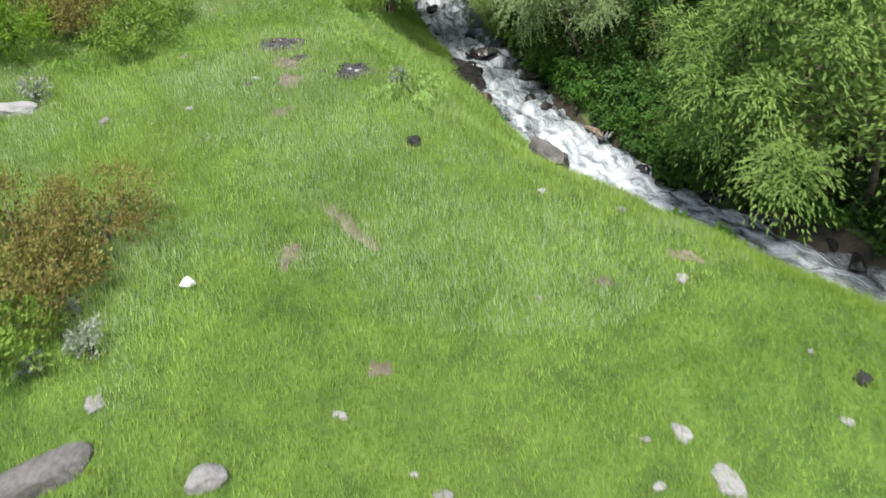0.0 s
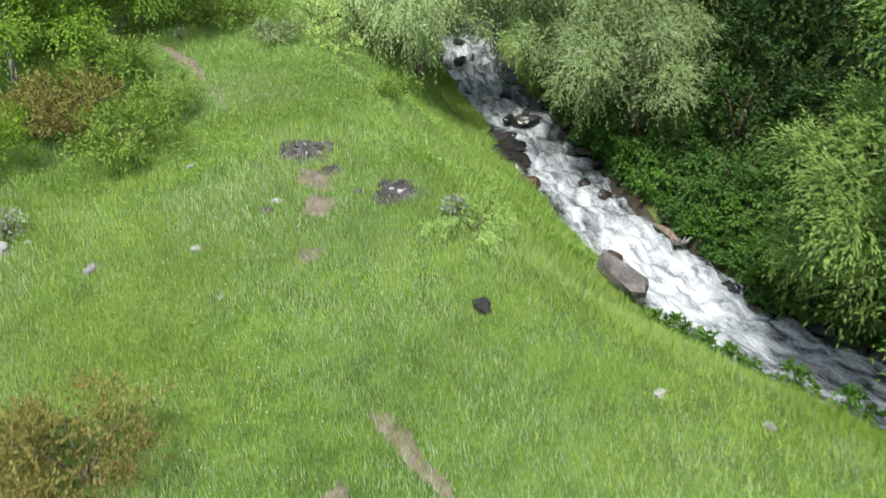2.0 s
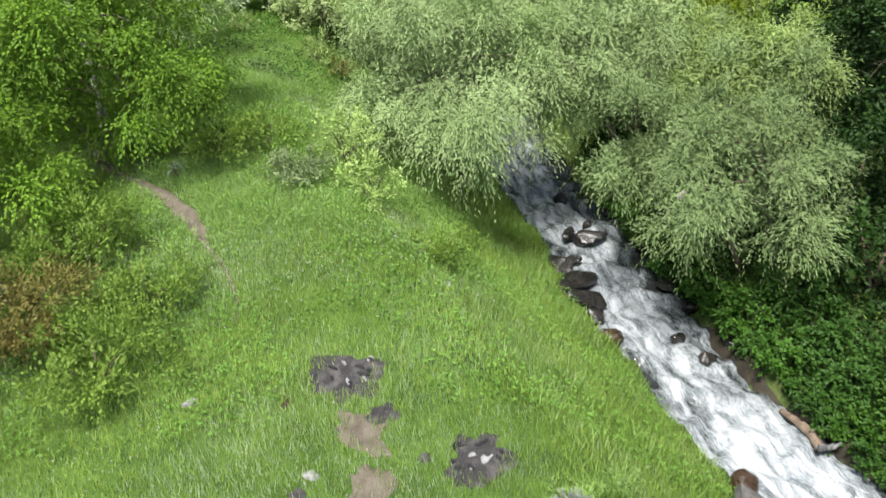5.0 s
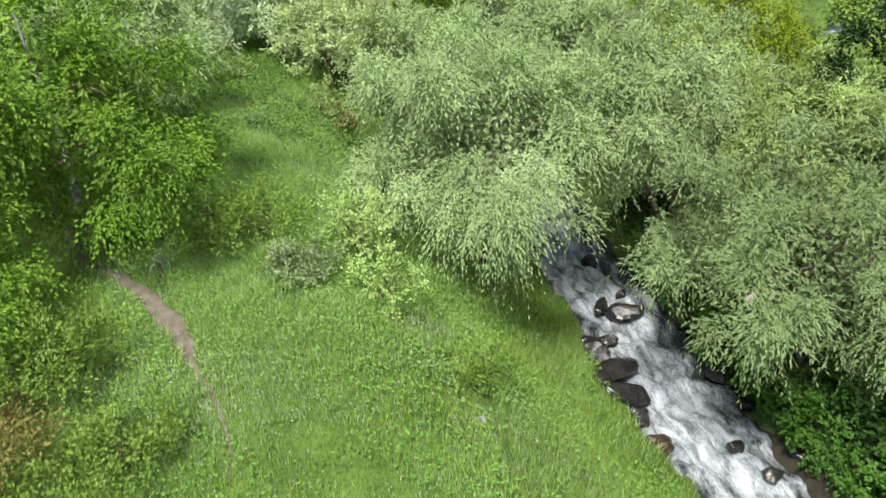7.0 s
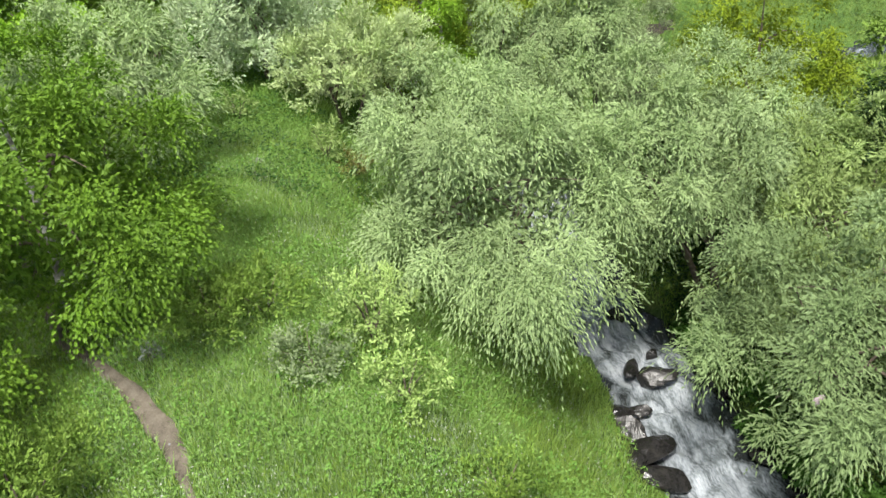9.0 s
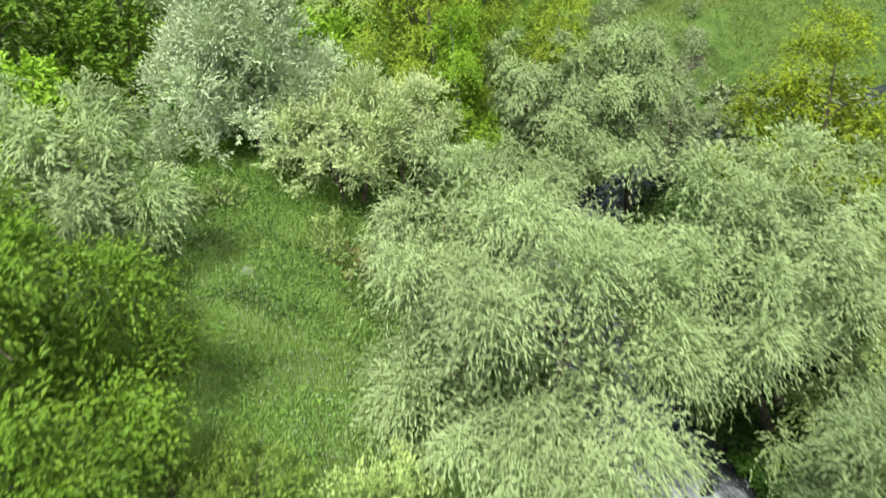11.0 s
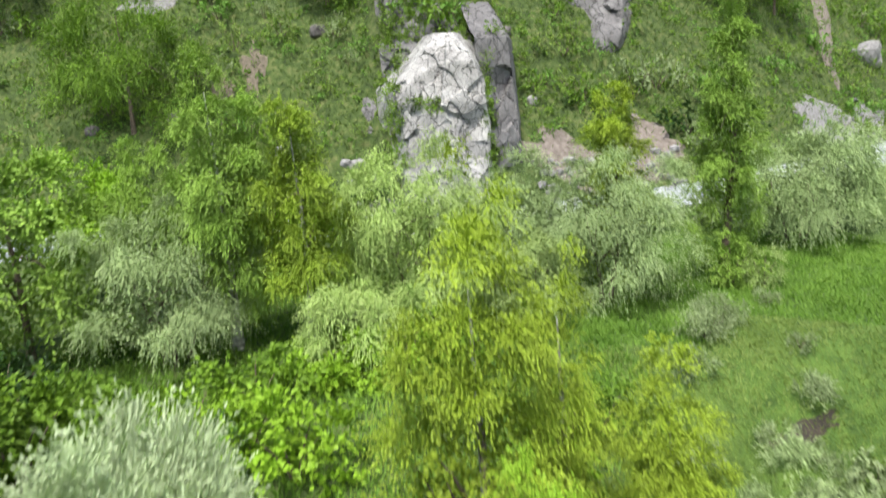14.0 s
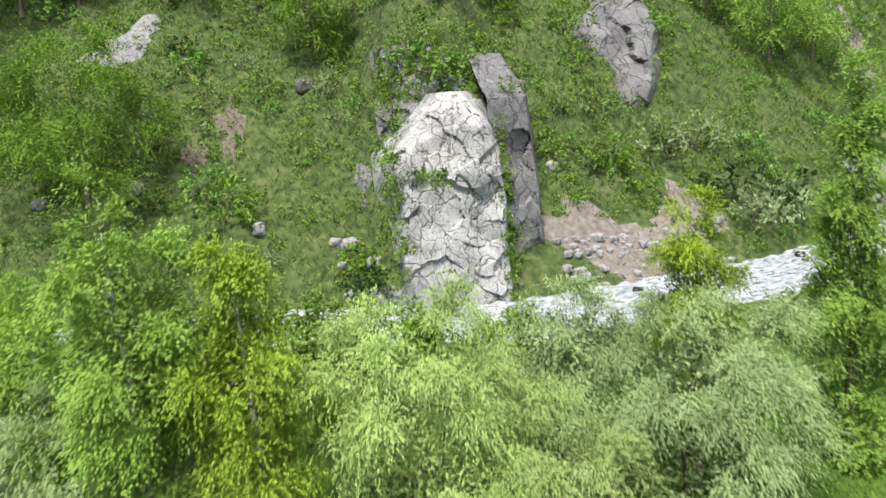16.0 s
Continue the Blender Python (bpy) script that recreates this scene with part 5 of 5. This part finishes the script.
def blades(name, p, height, width, mat, label, lean=0.35):
    n = len(p)
    z = land(p[:, 0], p[:, 1])
    root_at = np.concatenate([p, (z - 0.01)[:, None]], 1)
    a = rng.uniform(0, 6.283, n)
    side = np.stack([np.cos(a), np.sin(a), 0 * a], 1) * (width * rng.uniform(0.6, 1.3, n) / 2)[:, None]
    b = rng.uniform(0, 6.283, n)
    tip = root_at + np.stack([np.cos(b) * lean, np.sin(b) * lean, np.ones(n)], 1) * (height * rng.uniform(0.5, 1.3, n))[:, None]
    v = np.stack([root_at - side, root_at + side, tip], 1).reshape(-1, 3)
    return tagged(new(name, mesh_quads(name, v, np.arange(3 * n).reshape(n, 3), mat)), label, "grass", kind="stuff")


p, s = scatter(430000, -10.5, 9.5, 2.2, 35)
h = np.interp(p[:, 1], [2, 14, 20, 30], [0.13, 0.13, 0.15, 0.16]) * (1 + 0.25 * wave(p, 0.9, 2)) + 0.12 * np.exp(-((np.abs(s) - 3.5) / 1.6) ** 2)
blades("meadow_grass", p[s < 5], h[s < 5], 0.018, M_GRASS, "short fresh green meadow grass", 0.38)
p, s = scatter(280000, -10, 7, 2.6, 33)
pale = (wave(p, 0.5, 8) + 0.6 * wave(p, 1.7, 2) + rng.uniform(-0.5, 0.5, len(p)) > -0.02) & (s < -1.8) & (p[:, 1] + 1.5 * wave(p, 0.7) > 7.5)
blades("pale_grass", p[pale], 0.17, 0.014, M_PALE_GRASS, "pale flowering grass in patches over the meadow", 0.3)
p, s = scatter(60000, -4, 9, 12, 36)
near = (s < 0) & (s > -5.5)
blades("long_grass", p[near], 0.24 * (1 + 0.25 * wave(p[near], 1.2)), 0.024, M_GRASS_LONG, "long pale grass on the stream bank", 0.6)
p, s = scatter(60000, -4.8, 1.2, 22, 36)
clump = wave(p, 1.4, 7) > -0.15
blades("long_grass", p[clump], 0.22 * (1 + 0.25 * wave(p[clump], 1.2)), 0.022, M_GRASS_LONG, "long pale grass between the shrubs", 0.7)
p, s = scatter(70000, 7, 26, 44, 66)
dry = p[:, 1] + 2.0 * wave(p, 0.4, 6) < 53.0
blades("lawn_grass", p[dry], 0.15 * (1 + 0.4 * wave(p[dry], 0.8)), 0.045, M_LAWN, "sunny yellowish lawn beyond the stream", 0.8)
blades("lawn_grass", p[~dry], 0.22 * (1 + 0.4 * wave(p[~dry], 0.8)), 0.05, M_RANK, "fresh green lawn beneath the trees", 0.8)
p, s = scatter(60000, -14, 8, 35, 66)
blades("grove_grass", p, 0.3 * (1 + 0.4 * wave(p, 0.8)), 0.06, M_RANK, "rank grass between the trees of the grove", 0.8)
p, s = scatter(26000, 6.8, 20, 10, 44)
blades("bank_grass", p[s > 0], 0.26, 0.05, M_GRASS, "shaded grass on the far bank", 0.9)
q = np.stack([rng.uniform(-45, 75, 100000), rng.uniform(0.6, 46, 100000)], 1)
q[:, 1] += foot(q[:, 0])
ok = ~((q[:, 0] > 3.3) & (q[:, 0] < 13) & (q[:, 1] - foot(q[:, 0]) < 7.0)) & ~((q[:, 0] > 12.6) & (q[:, 0] < 27) & (q[:, 1] - foot(q[:, 0]) < 4.4) & (rng.random(len(q)) > 0.2))
ok &= wave(q, 0.6, 3) + 0.6 * wave(q, 2.0, 1) > -0.75
blades("slope_grass", q[ok], 0.42, 0.11, M_SLOPE, "coarse grass on the far slope", 0.9)


def slope_undergrowth():
    """Low leafy growth in patches over the far slope."""
    n = 4600
    c = np.stack([rng.uniform(-42, 72, n), rng.uniform(0.8, 42, n)], 1)
    c[:, 1] += foot(c[:, 0])
    r = c[:, 1] - foot(c[:, 0])
    ok = wave(c, 0.45, 2) + 0.5 * wave(c, 1.3, 9) > -0.3
    ok &= ~((c[:, 0] > 3.3) & (c[:, 0] < 12.6) & (r < 8)) & ~((c[:, 0] > 12.6) & (c[:, 0] < 27) & (r < 4.4)) & ~((c[:, 0] > 19.5) & (c[:, 0] < 25.5) & (r > 12.5) & (r < 18))
    c = c[ok]
    size = rng.uniform(0.35, 0.95, len(c))
    k = np.repeat(np.arange(len(c)), 28)
    at = np.concatenate([c[k], land(c[:, 0], c[:, 1])[k][:, None]], 1)
    out = unit(rng.normal(size=(len(k), 3)) + (0, -0.3, 0.6))
    at += out * (size[k] * rng.uniform(0.5, 1.0, len(k)))[:, None] * (1, 1, 0.75)
    v, f = leaves(at, out * 0.6 + rng.normal(size=out.shape) * 0.5, 0.27, 0.15, out * 2.5)
    for name, m, part_of in (("slope_herbs", M_SHRUB, 0), ("slope_herbs", M_HERB, 1), ("slope_herbs", M_BIRCH, 2)):
        g = f[(k % 3) == part_of]
        used = v[g.ravel()]
        tagged(new(name, mesh_quads(name, used, np.arange(len(used)).reshape(-1, 4), m)), "low leafy growth covering the far slope", "plants", kind="stuff")


slope_undergrowth()


def ledge_growth():
    """Tufts and creepers on the ledges, the top and the side clefts of the buttress."""
    m = 300
    x, z = rng.uniform(1.6, 10.2, m), 14.5 + 8.0 * rng.random(m) ** 0.8
    ok = (z > 16.6 - 0.35 * np.abs(x - 6.2) + 0.8 * wave(np.stack([x, z], 1), 1.3)) & (wave(np.stack([x, z], 1), 1.1, 4) > -0.35)
    a = np.stack([x, front_upper(x, z), z], 1)[ok]
    m = 150
    z = rng.uniform(4.5, 15.5, m)
    x = np.where(rng.random(m) < 0.6, rng.normal(1.7, 0.35, m), rng.normal(9.2, 0.2, m))
    b = np.stack([x, np.minimum(front_main(x, z), np.where(x > 8, front_side(x, z), 99)), z], 1)
    z = rng.uniform(12.3, 13.2, 16)
    x = rng.uniform(2.6, 5.2, 16)
    c = np.concatenate([a, b, np.stack([x, front_main(x, z), z], 1)])
    size = rng.uniform(0.2, 0.55, len(c))
    k = np.repeat(np.arange(len(c)), 30)
    out = unit(rng.normal(size=(len(k), 3)) + (0, -0.7, 0.6))
    at = c[k] + out * (size[k] * rng.uniform(0.3, 1.0, len(k)))[:, None]
    v, f = leaves(at, out + rng.normal(size=out.shape) * 0.5, 0.26, 0.12, out * 1.5)
    for mat, third in ((M_SHRUB, 0), (M_GROVE, 1), (M_SLOPE, 2)):
        used = v[f[(k % 3) == third].ravel()]
        tagged(new("ledge_plants", mesh_quads("ledge_plants", used, np.arange(len(used)).reshape(-1, 4), mat)), "tufts of grass and herbs on the rock ledges", "plants", kind="stuff")


ledge_growth()


def leafy(name, p, length, width, mat, label, high=0.12):
    z = land(p[:, 0], p[:, 1])
    at = np.concatenate([p, (z + rng.uniform(0.02, high, len(p)))[:, None]], 1)
    way = rng.normal(size=(len(p), 3)) * (1, 1, 0.35) + (0, 0, 0.3)
    v, f = leaves(at, way, length * rng.uniform(0.6, 1.3, len(p)), width * rng.uniform(0.6, 1.3, len(p)), (0, 0, 2.0))
    return tagged(new(name, mesh_quads(name, v, f, mat)), label, "plants", kind="stuff")


p, s = scatter(55000, -10, 8, 17, 36)
ok = (wave(p, 0.8, 5) + 0.5 * wave(p, 2.3, 1) > -0.1) & (s < 3)
leafy("meadow_herbs", p[ok], 0.075, 0.04, M_HERB, "broad-leaved meadow herbs among the grass", 0.25)
p, s = scatter(70000, -6, 3, 21, 37)
ok = (wave(p, 1.1, 3) + 0.7 * wave(p, 2.9, 5) > -0.2) & (s < -2.8)
leafy("meadow_herbs", p[ok], 0.055, 0.03, M_CLOVER, "fresh soft green weeds among the long grass", 0.3)
p, s = scatter(6000, -8, 3, 9, 22)
ok = wave(p, 0.55, 1) + 0.5 * wave(p, 1.9, 3) - 0.06 * (p[:, 0] + 3) ** 2 > 0.0
leafy("white_flowers", p[ok], 0.026, 0.022, M_FLOWER, "small white flowers dotted over the meadow", 0.22)
p, s = scatter(36000, 6.6, 14, 9, 42)
ok = (s > 0) & (s < 5)
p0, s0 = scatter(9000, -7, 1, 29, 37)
# shadows between the weeds are imitated by the darkened herb leaf
leafy("meadow_herbs", p0[wave(p0, 1.3, 4) > -0.1], 0.1, 0.06, M_SHADED_HERB, "weeds under the willows, leaf colour darkened for shade", 0.35)
p0, s0 = scatter(6000, -6, 3, 20, 31)
leafy("white_flowers", p0[wave(p0, 0.8, 2) > -0.1], 0.03, 0.025, M_FLOWER, "small white flowers among the long grass", 0.35)
# near-black leaves, coloured for the shade under the bank's trees
leafy("bank_herbs", p[ok], 0.16, 0.11, M_DARK, "lush herbs under the trees, leaf colour darkened for shade", 0.4)
